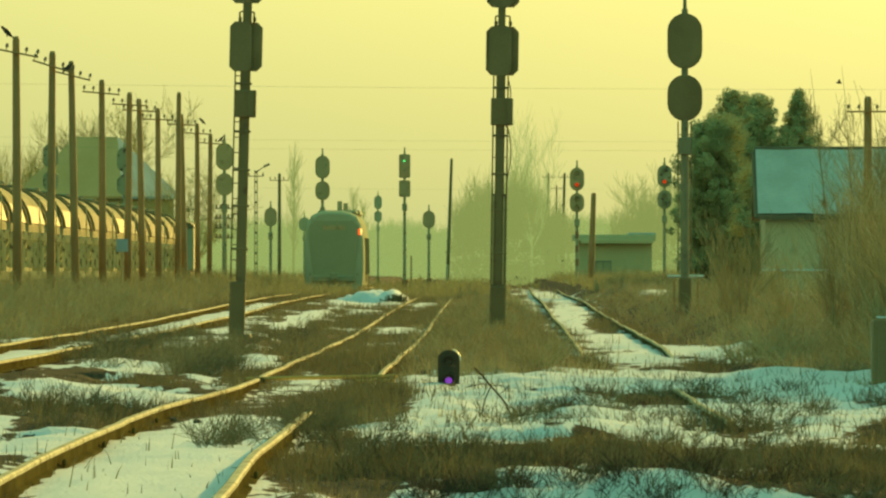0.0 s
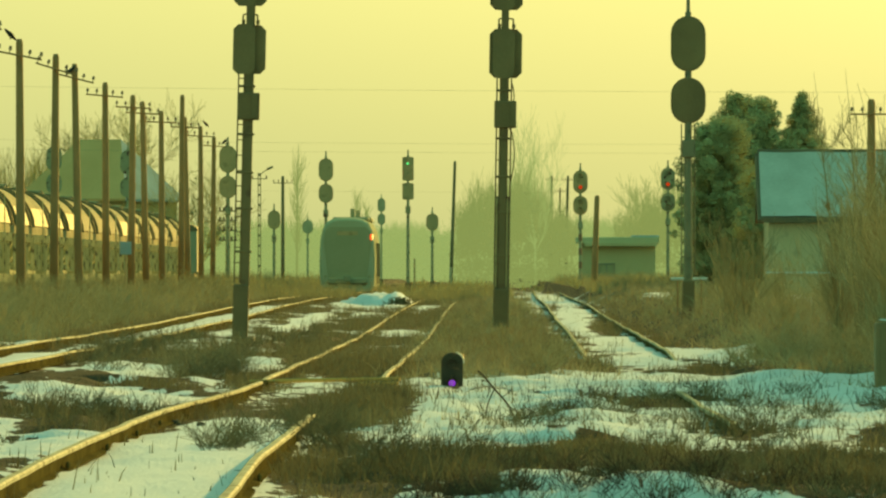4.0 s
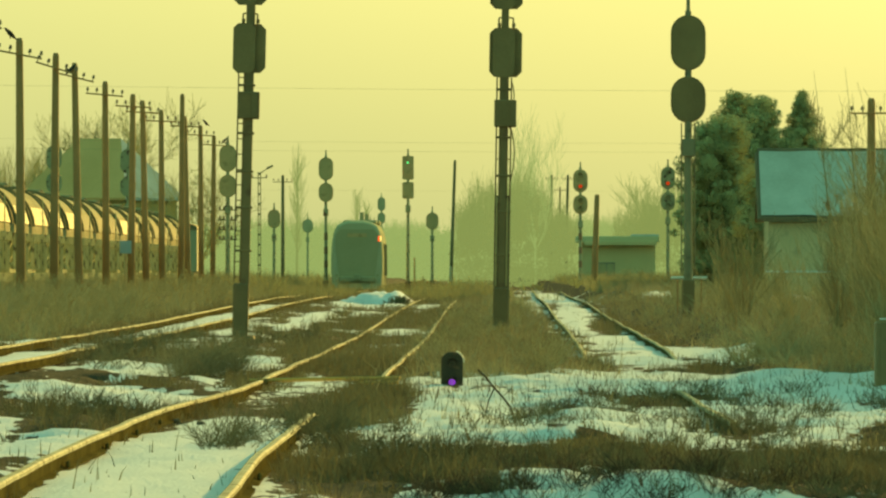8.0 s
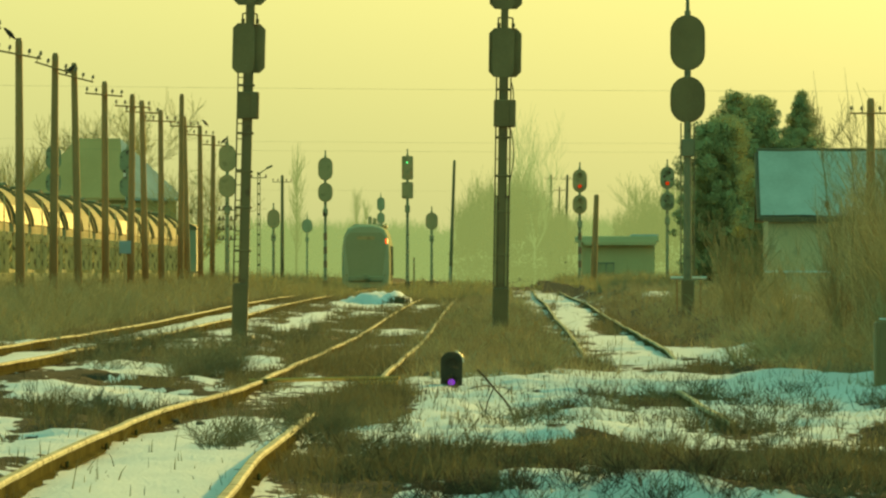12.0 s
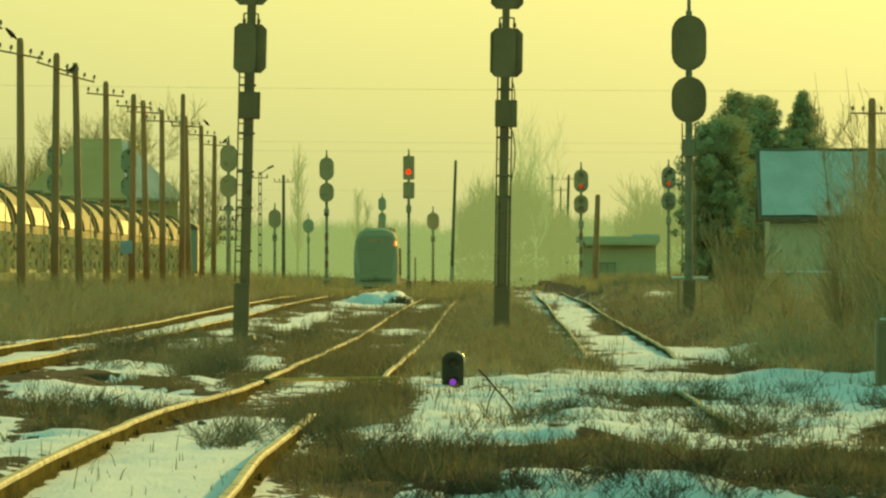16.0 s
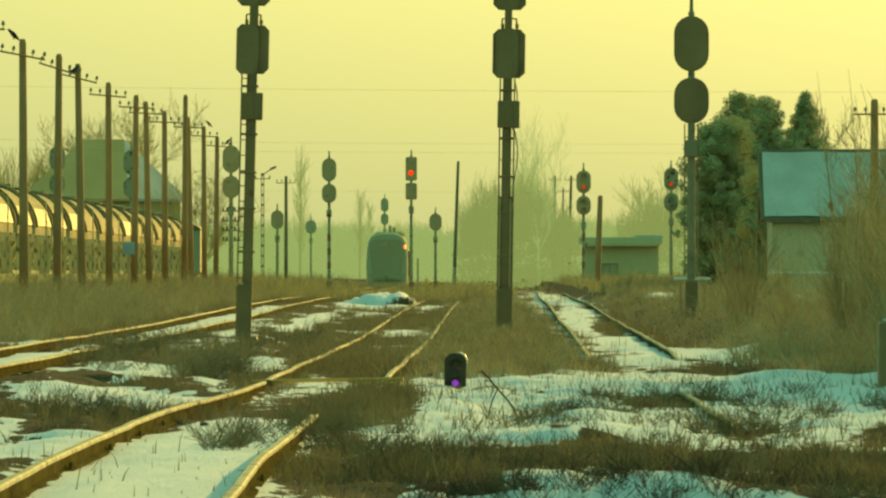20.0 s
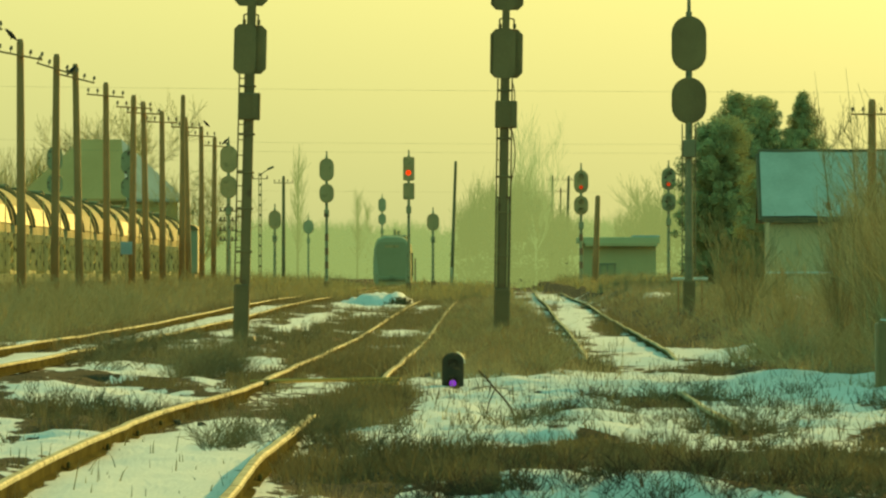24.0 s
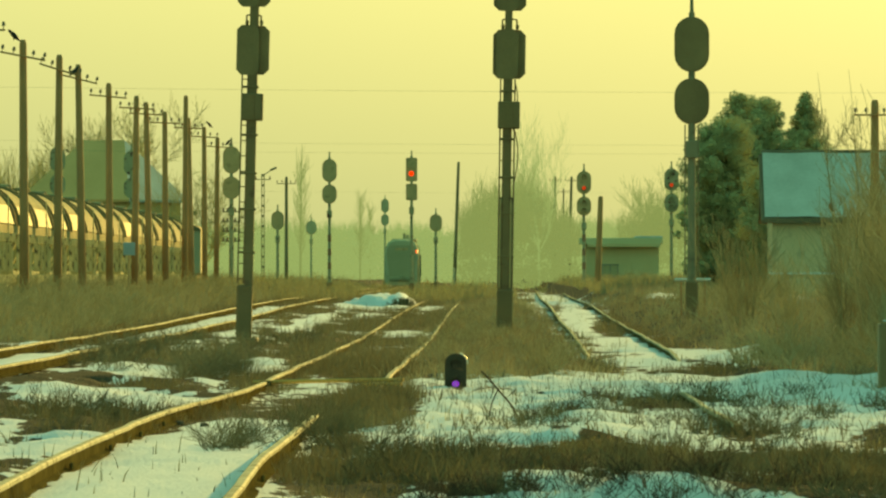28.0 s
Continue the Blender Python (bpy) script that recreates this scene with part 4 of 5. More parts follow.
            bm.faces.new(lo)
            bm.faces.new(hi)
            for i in range(3):
                bm.faces.new((lo[i], lo[(i + 1) % 3], hi[(i + 1) % 3], hi[i]))
            bmesh.ops.recalc_face_normals(bm, faces=bm.faces)
            part("roof_hip", bm, ROOF_SNOW if sx > 0 and snow_hip else roof, h)
    if snowy:
        part("ridge_cap", tube(bmesh.new(), (-w / 2 - over, d / 2, ridge + 0.17), (w / 2 + over, d / 2, ridge + 0.17), 0.13, seg=10), ROOF_TILE, h, "row of dark ridge tiles")
        for sx in (-1, 1):
            part("bargeboard", tube(bmesh.new(), (sx * (w / 2 + over + 0.02), -over, eaves - drop + 0.06), (sx * (w / 2 + over + 0.02), d / 2, ridge + 0.06), 0.09, seg=6), ROOF_TILE, h)
    for x, z, ww, hh in windows:
        house_window(h, x, z, ww, hh, 0.0)
    return h


house((17.53, 400, 0.5), (12.6, 7.0), 3.25, 5.65, "whitewashed house with a deep snow-covered tiled roof", WALL, ROOF_TILE, snowy=True, windows=((2.0, 1.7, 1.1, 1.3), (4.5, 1.7, 1.1, 1.3)))
house((-24.2, 600, 0.4), (6.8, 6.6), 5.7, 8.9, "hazy two-storey house with a hipped roof behind the wagons", WALL_FAR, ROOF_FAR, hip=2.35, snow_hip=True, turn=-27, windows=((-2.0, 4.2, 1.2, 1.4), (2.0, 4.2, 1.2, 1.4)))


def shed():
    s = thing("station_shed", (9.25, 700, 0.4), "low flat-roofed hut in the haze with snow on its roof", "building")
    for c, z in (((0, 0.15, 1.6), (5.2, 0.3, 3.2)), ((0, 4.85, 1.6), (5.2, 0.3, 3.2)), ((-2.45, 2.5, 1.6), (0.3, 4.38, 3.2)), ((2.45, 2.5, 1.6), (0.3, 4.38, 3.2))):
        part("wall", box(bmesh.new(), c, z, 0.01), WALL_HUT, s)
    roof = part("roof", box(bmesh.new(), (0, 2.3, 3.4), (5.7, 6.0, 0.42), 0.03), ROOF_HUT, s)
    part("snow_cover", box(bmesh.new(), (1.9, 2.2, 3.66), (1.9, 5.6, 0.16), 0.05), ROOF_SNOW, roof, "thin snow on the roof")
    part("fascia", box(bmesh.new(), (0.2, -0.74, 3.1), (5.0, 0.06, 0.22), 0.01), WALL_HUT, roof)
    house_window(s, -0.75, 1.35, 1.0, 0.85, 0.0)
    part("door", box(bmesh.new(), (1.2, -0.02, 1.05), (0.95, 0.06, 2.05), 0.01), WALL_HUT, s)
    return s


shed()


def garden_wall():
    g = thing("garden_wall", (10.4, 330, 0.45), "low plastered garden wall with snow on its coping", "wall")
    part("wall_body", box(bmesh.new(), (0, 0, 0.5), (2.4, 0.25, 1.0), 0.01), WALL, g)
    part("coping", box(bmesh.new(), (0, 0, 1.03), (2.5, 0.34, 0.06), 0.01), WALL, g)
    part("snow_strip", box(bmesh.new(), (0, 0, 1.085), (2.46, 0.3, 0.05), 0.02), SNOW, g, "strip of snow")


def small_posts():
    p = thing("marker_post", (-2.3, 722, 0.25), "short white marker post beside the line", "post")
    part("shaft", box(bmesh.new(), (0, 0, 0.85), (0.16, 0.12, 1.75), 0.02), CAR_WHITE, p)
    p = thing("marker_post", (-4.05, 601, 0.25), "thin dark post beside the slim signal", "post")
    part("shaft", tube(bmesh.new(), (0, 0, -0.05), (0, 0, 2.15), 0.06, 0.05, 8), MAST_GREY, p)


garden_wall()
small_posts()


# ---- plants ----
# Twig tones are lightened to put distance haze into their colour.
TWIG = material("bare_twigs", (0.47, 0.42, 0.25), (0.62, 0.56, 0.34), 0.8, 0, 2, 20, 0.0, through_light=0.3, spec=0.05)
TWIG_FAR = material("hazed_far_twigs", (0.5, 0.5, 0.3), (0.66, 0.64, 0.4), 0.8, 0, 0.3, 6, 0.0, through_light=0.5, spec=0.05)
# Foliage is this pale because its colour carries the haze.
CONIFER = material("hazed_conifer_foliage", (0.45, 0.45, 0.25), (0.55, 0.55, 0.31), 0.95, 0, 0.8, 9, 0.0, through_light=0.08, spec=0.03)
TWIG_DARK = material("hazed_bush_stems", (0.35, 0.3, 0.17), (0.46, 0.395, 0.23), 0.85, 0, 2, 20, 0.0, through_light=0.15, spec=0.03)
BARK = material("bark", (0.06, 0.045, 0.03), (0.15, 0.11, 0.07), 0.9, 0, 3, 30, 0.5, spec=0.05)
# Haze painted as glow: these far woods emit light but are no lamps.
BACKDROP = material("woods_glowing_as_haze", (0.06, 0.06, 0.04), (0.08, 0.08, 0.05), 0.9, 0, 0.05, 0.6, 0.0, spec=0.05)
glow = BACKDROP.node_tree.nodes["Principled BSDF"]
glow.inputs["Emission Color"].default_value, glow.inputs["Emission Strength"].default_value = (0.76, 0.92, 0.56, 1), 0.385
THICKET = material("thicket_glowing_as_haze", (0.06, 0.06, 0.04), (0.08, 0.08, 0.05), 0.9, 0, 0.05, 0.6, 0.0, spec=0.05)
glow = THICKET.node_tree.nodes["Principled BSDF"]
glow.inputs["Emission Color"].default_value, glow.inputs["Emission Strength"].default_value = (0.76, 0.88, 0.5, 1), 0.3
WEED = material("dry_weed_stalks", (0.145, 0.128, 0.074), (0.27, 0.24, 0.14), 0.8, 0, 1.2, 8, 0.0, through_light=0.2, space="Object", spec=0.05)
# Weeds farther off get lighter colours, which stand in for haze.
WEED_MID = material("hazed_dead_grass", (0.19, 0.167, 0.097), (0.34, 0.3, 0.18), 0.8, 0, 1.0, 7, 0.0, through_light=0.18, spec=0.05)
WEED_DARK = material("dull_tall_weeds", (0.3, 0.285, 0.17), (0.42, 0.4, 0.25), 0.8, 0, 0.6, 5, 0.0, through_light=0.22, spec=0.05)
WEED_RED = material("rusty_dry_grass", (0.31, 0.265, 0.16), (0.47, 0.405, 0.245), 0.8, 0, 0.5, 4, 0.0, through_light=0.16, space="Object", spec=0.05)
WEED_FAR = material("hazed_dry_grass", (0.23, 0.235, 0.14), (0.34, 0.35, 0.21), 0.8, 0, 0.4, 3, 0.0, through_light=0.35, space="Object", spec=0.05)


def mesh_object(name, verts, faces, mat, parent=None, label="", category="", kind=""):
    me = bpy.data.meshes.new(name)
    me.from_pydata(verts, [], faces)
    me.materials.append(mat)
    ob = new(name, me)
    ob.parent = parent
    return tagged(ob, label, category, "", kind)


def limb(verts, faces, a, b, r0, r1, seg=3):
    way = (b - a).normalized()
    s = way.orthogonal().normalized()
    u = way.cross(s)
    k = len(verts)
    for p, r in ((a, r0), (b, r1)):
        for i in range(seg):
            q = 2 * math.pi * i / seg
            verts.append(tuple(p + s * (r * math.cos(q)) + u * (r * math.sin(q))))
    for i in range(seg):
        faces.append((k + i, k + (i + 1) % seg, k + seg + (i + 1) % seg, k + seg + i))


def grow(rng, verts, faces, start, way, length, r, depth, least, upright, spread_by):
    """A limb in three bends with side shoots."""
    p, d = start, way
    for i in range(3):
        d = (d + Vector((rng.gauss(0, 0.12), rng.gauss(0, 0.12), rng.gauss(0, 0.05) + upright))).normalized()
        q = p + d * (length / 3)
        ra, rb = r * (1 - 0.22 * i), r * (1 - 0.22 * (i + 1))
        limb(verts, faces, p, q, max(ra, least), max(rb, least), 5 if depth > 2 else 3)
        if depth > 0:
            for j in range(2 if i else 1):
                turn = Vector((rng.gauss(0, 1), rng.gauss(0, 1), rng.gauss(0.25, 0.5))).normalized()
                side = (d * (1 - spread_by) + turn * spread_by).normalized()
                grow(rng, verts, faces, p + (q - p) * rng.random(), side, length * rng.uniform(0.5, 0.72), rb * 0.62, depth - 1, least, upright, spread_by)
        p = q


def bare_tree(at, height, seed, label, least=0.012, mat=TWIG, bark=BARK, depth=4, upright=0.06, spread_by=0.5, r=0.14, name="bare_tree", category="tree"):
    rng = random.Random(seed)
    t = thing(name, at, label, category)
    verts, faces = [], []
    top = Vector((0, 0, height * 0.32))
    limb(verts, faces, Vector((0, 0, -0.1)), top, r, r * 0.75, 8)
    mesh_object("trunk", verts, faces, bark, t)
    verts, faces = [], []
    for k in range(6):
        a = 2 * math.pi * (k + rng.random()) / 6
        w = Vector((math.cos(a) * spread_by, math.sin(a) * spread_by, 1.0)).normalized()
        grow(rng, verts, faces, top * rng.uniform(0.75, 1.0), w, height * rng.uniform(0.42, 0.6), r * 0.5, depth - 1, least, upright, spread_by)
    mesh_object("crown", verts, faces, mat, t)
    return t


def bush(at, height, width, seed, label, stems=26, least=0.0045, mat=TWIG, depth=2):
    rng = random.Random(seed)
    t = thing("bare_bush", at, label, "bush")
    for k in range(stems):
        verts, faces = [], []
        a = rng.uniform(0, 2 * math.pi)
        rr = rng.random() * width * 0.28
        s = Vector((rr * math.cos(a), rr * math.sin(a), -0.05))
        w = Vector((math.cos(a) * 0.35 * rng.random(), math.sin(a) * 0.35 * rng.random(), 1)).normalized()
        grow(rng, verts, faces, s, w, height * rng.uniform(0.5, 0.95), 0.013, depth, least, 0.08, 0.36)
        mesh_object("stem", verts, faces, mat, t)
    return t


def leaf_cloud(rng, verts, faces, c, rad, count, size, flat=0.8):
    for _ in range(count):
        v = Vector((rng.gauss(0, 1), rng.gauss(0, 1), rng.gauss(0, 1)))
        v = v.normalized() * rad * rng.random() ** 0.4
        p = Vector(c) + Vector((v.x, v.y, v.z * flat))
        a = Vector((rng.gauss(0, 1), rng.gauss(0, 1), rng.gauss(0, 1))).normalized()
        b = a.orthogonal().normalized()
        k = len(verts)
        s = size * rng.uniform(0.6, 1.4)
        verts.extend((tuple(p - a * s), tuple(p + b * s * 0.6), tuple(p + a * s), tuple(p - b * s * 0.6)))
        faces.append((k, k + 1, k + 2, k + 3))


def evergreen(at, height, outline, seed, label, limbs=230):
    """An evergreen whose half width follows outline: share of the height, half width in metres."""
    rng = random.Random(seed)
    t = thing("evergreen_tree", at, label, "tree")

    def half(f):
        for (f0, w0), (f1, w1) in zip(outline[:-1], outline[1:]):
            if f <= f1:
                return w0 + (w1 - w0) * (f - f0) / (f1 - f0)
        return outline[-1][1]

    wood, woodf, verts, faces = [], [], [], []
    limb(wood, woodf, Vector((0, 0, -0.1)), Vector((0, 0, height * 0.95)), 0.24, 0.03, 8)
    for k in range(limbs):
        f = 0.05 + 0.92 * (k + rng.random()) / limbs
        a = k * 2.4 + rng.uniform(-0.5, 0.5)
        reach = half(f) * rng.choice((0.55, 0.75, 0.9, 1.0, 1.2))
        start = Vector((0, 0, f * height - 0.12 * reach))
        tip = Vector((math.cos(a) * reach, math.sin(a) * reach, f * height + rng.uniform(0.0, 0.3) * reach))
        limb(wood, woodf, start, tip, 0.04, 0.01, 4)
        steps = max(2, int(reach / 0.28))
        for q in range(steps):
            u = 0.25 + 0.75 * (q + 0.6) / steps
            p = start.lerp(tip, u) + Vector((rng.gauss(0, 0.12), rng.gauss(0, 0.12), rng.gauss(0, 0.1)))
            size = rng.uniform(0.2, 0.42) * (0.55 + 0.45 * min(1.0, half(f)))
            leaf_cloud(rng, verts, faces, p, size, int(470 * size), 0.045, 0.85)
    mesh_object("trunk", wood, woodf, BARK, t)
    mesh_object("crown", verts, faces, CONIFER, t)
    return t


ROUND = [(0, 1.4), (0.5, 1.75), (0.75, 1.6), (0.88, 1.25), (0.95, 0.8), (1, 0.2)]
evergreen((12.2, 456, 0.5), 9.0, [(0, 1.5), (0.55, 1.9), (0.74, 1.75), (0.84, 1.3), (0.94, 0.95), (1, 0.3)], 3, "broad dark evergreen tree behind the snowy-roofed house")
evergreen((11.25, 453, 0.5), 9.2, [(0, 1.2), (0.7, 1.2), (0.85, 0.7), (0.93, 0.45), (1, 0.1)], 23, "slim dark evergreen tree among its neighbours", 150)
evergreen((10.5, 448, 0.5), 7.9, ROUND, 8, "rounded dark evergreen tree beside the siding")
evergreen((14.35, 458, 0.5), 9.2, [(0, 1.9), (0.6, 1.45), (0.74, 1.1), (0.84, 0.62), (0.92, 0.26), (1, 0.02)], 5, "pointed dark conifer behind the snowy-roofed house")
evergreen((12.9, 440, 0.5), 6.2, ROUND, 11, "low dark evergreen tree by the house wall", 170)


def woods(name, label, places, mat, seed, clump=(0.9, 70, 0.16)):
    """Far woods: trees of uneven height as sprays of twigs and leafy clumps. places: x, y, height, width."""
    rng = random.Random(seed)
    verts, faces = [], []
    for x, y, h, w in places:
        for k in range(int(10 + h * w * 0.35)):
            z = h * 0.8 * rng.random() ** 0.8
            half = w * 0.5 * (1.0 - 0.55 * (z / h) ** 2)
            leaf_cloud(rng, verts, faces, (x + rng.uniform(-half, half), y + rng.uniform(-2, 2), z + 0.2), clump[0], clump[1] // 4, clump[2])
        for k in range(int(10 + w * 4)):
            s = Vector((x + rng.uniform(-w, w) * 0.5, y + rng.uniform(-2, 2), h * rng.uniform(0.4, 0.72)))
            for q in range(6):
                m = s + Vector((rng.gauss(0, 0.25), 0, h * rng.uniform(0.1, 0.25)))
                limb(verts, faces, s, m, 0.03, 0.018, 3)
                for _ in range(2):
                    limb(verts, faces, m, m + Vector((rng.gauss(0, 0.35), 0, h * rng.uniform(0.06, 0.2))), 0.018, 0.009, 3)
    return mesh_object(name, verts, faces, mat, None, label, "woods", "stuff")


rw = random.Random(41)
far = []
for k in range(230):
    x = -75 + k * 0.685
    y = 1300 + 500 * rw.random()
    far.append((x, y, (6.2 + 3.2 * rw.random()) * y / 1500, 7))
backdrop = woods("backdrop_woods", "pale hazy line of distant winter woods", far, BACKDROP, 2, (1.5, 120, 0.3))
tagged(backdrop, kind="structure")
mid = []
for k in range(26):
    x = -1.6 + k * 0.36
    f = math.sin(math.pi * min(1, max(0, (x + 3) / 11)))
    mid.append((x, 880 + 60 * rw.random(), 5.0 + 4.2 * f + 1.2 * rw.random(), 2.2))
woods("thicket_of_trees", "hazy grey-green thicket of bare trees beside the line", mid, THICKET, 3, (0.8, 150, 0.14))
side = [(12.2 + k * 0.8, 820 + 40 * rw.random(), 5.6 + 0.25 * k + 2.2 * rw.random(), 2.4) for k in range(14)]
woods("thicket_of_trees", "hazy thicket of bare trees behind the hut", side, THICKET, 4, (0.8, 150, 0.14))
leftw = [(-35.5 + k * 0.8, 700 + 40 * rw.random(), 8.0 + 2.0 * rw.random(), 2.4) for k in range(8)]
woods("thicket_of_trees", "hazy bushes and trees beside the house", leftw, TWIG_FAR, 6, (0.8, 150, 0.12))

# This tree also takes the glow that stands in for haze.
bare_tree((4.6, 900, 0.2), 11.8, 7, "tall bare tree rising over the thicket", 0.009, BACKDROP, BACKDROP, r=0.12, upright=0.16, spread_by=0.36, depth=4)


def poplar(at, height, seed, label):
    """A slender bare tree with steep shoots all along its trunk."""
    rng = random.Random(seed)
    t = thing("bare_tree", at, label, "tree")
    verts, faces = [], []
    # Trunk and shoots glow in place of haze.
    limb(verts, faces, Vector((0, 0, -0.1)), Vector((0.1, 0, height * 0.93)), 0.13, 0.02, 6)
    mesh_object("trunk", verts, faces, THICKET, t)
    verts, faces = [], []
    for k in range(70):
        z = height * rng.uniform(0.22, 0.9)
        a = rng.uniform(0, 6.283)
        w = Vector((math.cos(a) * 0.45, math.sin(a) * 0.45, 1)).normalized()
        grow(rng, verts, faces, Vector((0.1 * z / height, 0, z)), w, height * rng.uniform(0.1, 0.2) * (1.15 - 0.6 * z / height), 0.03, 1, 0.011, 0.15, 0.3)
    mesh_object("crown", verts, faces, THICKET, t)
    return t


poplar((-16.5, 900, 0.2), 12.2, 12, "slender bare poplar in the haze")
poplar((-16.2, 1300, 0.2), 12.0, 13, "bare trees standing over the distant woods")
poplar((-15.2, 1320, 0.2), 10.8, 14, "bare trees standing over the distant woods")
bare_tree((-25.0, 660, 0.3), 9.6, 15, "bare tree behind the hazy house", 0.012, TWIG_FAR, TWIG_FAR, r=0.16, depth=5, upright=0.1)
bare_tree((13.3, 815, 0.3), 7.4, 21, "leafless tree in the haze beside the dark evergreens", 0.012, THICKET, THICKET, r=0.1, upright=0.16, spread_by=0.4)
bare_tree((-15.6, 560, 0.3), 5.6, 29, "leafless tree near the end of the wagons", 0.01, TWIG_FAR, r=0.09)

bush((5.08, 200, ground_at(5.08, 200)), 1.75, 0.9, 3, "dense leafless bush beside the signal mast", 13, 0.004, TWIG_DARK, 2)
# Some of these stand out of view, added for their shade.
for k, (x, y, h, w, n) in enumerate([(6.2, 158, 2.2, 0.6, 7), (6.7, 160, 2.4, 0.8, 9), (7.6, 190, 2.2, 1.0, 7), (7.0, 172, 2.2, 1.4, 9), (7.6, 176, 2.6, 1.6, 9), (6.5, 150, 1.8, 1.1, 8), (7.3, 158, 2.4, 1.5, 9), (8.2, 184, 2.8, 1.8, 9), (8.6, 166, 2.8, 1.8, 9), (5.3, 130, 1.0, 0.7, 5), (9.5, 250, 3.2, 0.8, 3), (6.9, 168, 2.2, 1.0, 12), (7.8, 182, 2.6, 1.2, 12), (8.1, 240, 1.5, 0.9, 2), (5.1, 205, 1.0, 0.8, 8), (6.3, 215, 1.2, 1.0, 8), (5.6, 190, 0.8, 0.7, 7)]):
    bush((x, y, ground_at(x, y)), h, w, 50 + k, "tall leafless thicket of thin brown stems", n)
for k, (x, y, h, w) in enumerate([(6.75, 165, 2.0, 1.1), (7.2, 170, 2.3, 1.2), (6.35, 160, 1.5, 0.9), (6.3, 176, 1.7, 0.8)]):
    bush((x, y, ground_at(x, y)), h, w, 150 + k, "dark leafless shrub with many fine branches", 20, 0.003, TWIG_DARK, 2)



def sapling(at, height, seed, label, sway):
    """A tall thin stem that leans over at its tip, with long rising shoots."""
    rng = random.Random(seed)
    t = thing("sapling", at, label, "sapling")
    line = [Vector((sway * f ** 2.2 + 0.03 * math.sin(5 * f + seed), 0.03 * math.cos(4 * f), height * f)) for f in (i / 9 for i in range(10))]
    rings = [[tuple(p + Vector((r * math.cos(q), r * math.sin(q), 0))) for q in (2 * math.pi * j / 5 for j in range(5))] for p, r in ((p, 0.02 * (1.02 - 0.1 * i)) for i, p in enumerate(line))]
    part("stem", loft(bmesh.new(), rings), TWIG_DARK, t)
    for k in range(13):
        i = rng.randint(2, 7)
        verts, faces = [], []
        a = rng.uniform(0, 6.283)
        w = Vector((math.cos(a) * 0.75, math.sin(a) * 0.75, 1)).normalized()
        grow(rng, verts, faces, line[i], w, height * rng.uniform(0.1, 0.22) * (1.2 - 0.08 * i), 0.006, 2, 0.0028, 0.12, 0.36)
        mesh_object("branch", verts, faces, TWIG_DARK, t)


for k, (x, y, h, sway) in enumerate([(6.2, 180, 4.8, -0.35), (6.75, 182, 4.9, -0.3), (7.25, 186, 3.9, 0.25), (7.0, 176, 4.2, -0.2), (6.0, 172, 3.0, -0.2), (6.6, 170, 3.3, 0.2)]):
    sapling((x, y, ground_at(x, y)), h, 171 + k, "tall thin leafless sapling before the snowy roof", sway)
# Unseen thicket out of view on the right, added to shade the snow.
tall = bush((8.4, 132, ground_at(8.4, 132)), 3.5, 2.6, 90, "unseen dense thicket added to shade the snow", 34, 0.013)
for k, (x, y) in enumerate([(9.6, 128), (8.9, 137), (10.3, 134), (8.2, 143), (9.7, 142), (8.8, 149), (10.6, 147), (10.4, 122)]):
    copy_thing(tall, pose(x, y, ground_at(x, y), 0, 0, 67 * k))

# ---- weeds ----
def weeds(name, label, count, region, tall, mat, seed, thick=0.0035, keep=None, lean=0.55):
    """Dry stalks over a stretch of ground. region: x0, x1, y0, y1, denser towards the eye; keep: chance at a place."""
    rng = np.random.default_rng(seed)
    x0, x1, y0, y1 = region
    verts, faces = [], []
    made = 0
    for _ in range(count * 6):
        if made >= count:
            break
        y = y0 * (y1 / y0) ** rng.random()
        x = x0 + (x1 - x0) * rng.random()
        if abs(x) > 0.062 * y + 0.4 or rng.random() > keep(x, y):
            continue
        z = ground_at(x, y) - 0.02
        tuft = noise.noise(Vector((x * 1.7, y * 0.45, seed)))
        if tuft < rng.random() * 0.5 - 0.32:
            continue
        made += 1
        h = tall * (0.25 + 0.75 * rng.random() ** 1.5) * (0.7 + 1.2 * max(tuft, -0.35))
        a, b = rng.random() * 6.283, rng.normal(0, lean) * h
        c = rng.random() * 6.283
        w = (thick + y * 1.6e-5) * (0.7 + 0.7 * rng.random())
        dx, dy = math.cos(a) * w, math.sin(a) * w
        bx, by = math.cos(c) * b, math.sin(c) * b
        k = len(verts)
        verts += [(x - dx, y - dy, z), (x + dx, y + dy, z), (x + bx * 0.4 + dx * 0.7, y + by * 0.4 + dy * 0.7, z + h * 0.6), (x + bx * 0.4 - dx * 0.7, y + by * 0.4 - dy * 0.7, z + h * 0.6), (x + bx, y + by, z + h)]
        faces += [(k, k + 1, k + 2, k + 3), (k + 3, k + 2, k + 4)]
    return mesh_object(name, verts, faces, mat, None, label, "dry grass", "stuff")


def bare_chance(x, y):
    c = cover(x, y)
    bed = min(abs(x - shift_main(y)), abs(x + 7.2))
    return max(0.0, min(1.0, (0.5 - c) * 3.0)) * (0.25 if bed < 0.6 and y < 125 else 0.55 if y < 84 else 1.0) + (0.1 if x > -0.9 and y < 81 else 0.035 if x > -0.7 and y < 150 else 0.004)


def hump_chance(x, y):
    return math.exp(-((x - 0.2) / 0.95) ** 2)


def bank_chance(x, y):
    return float(step(3.7, 4.6, x)) * (0.06 if cover(x, y) > 0.75 else 1.0)


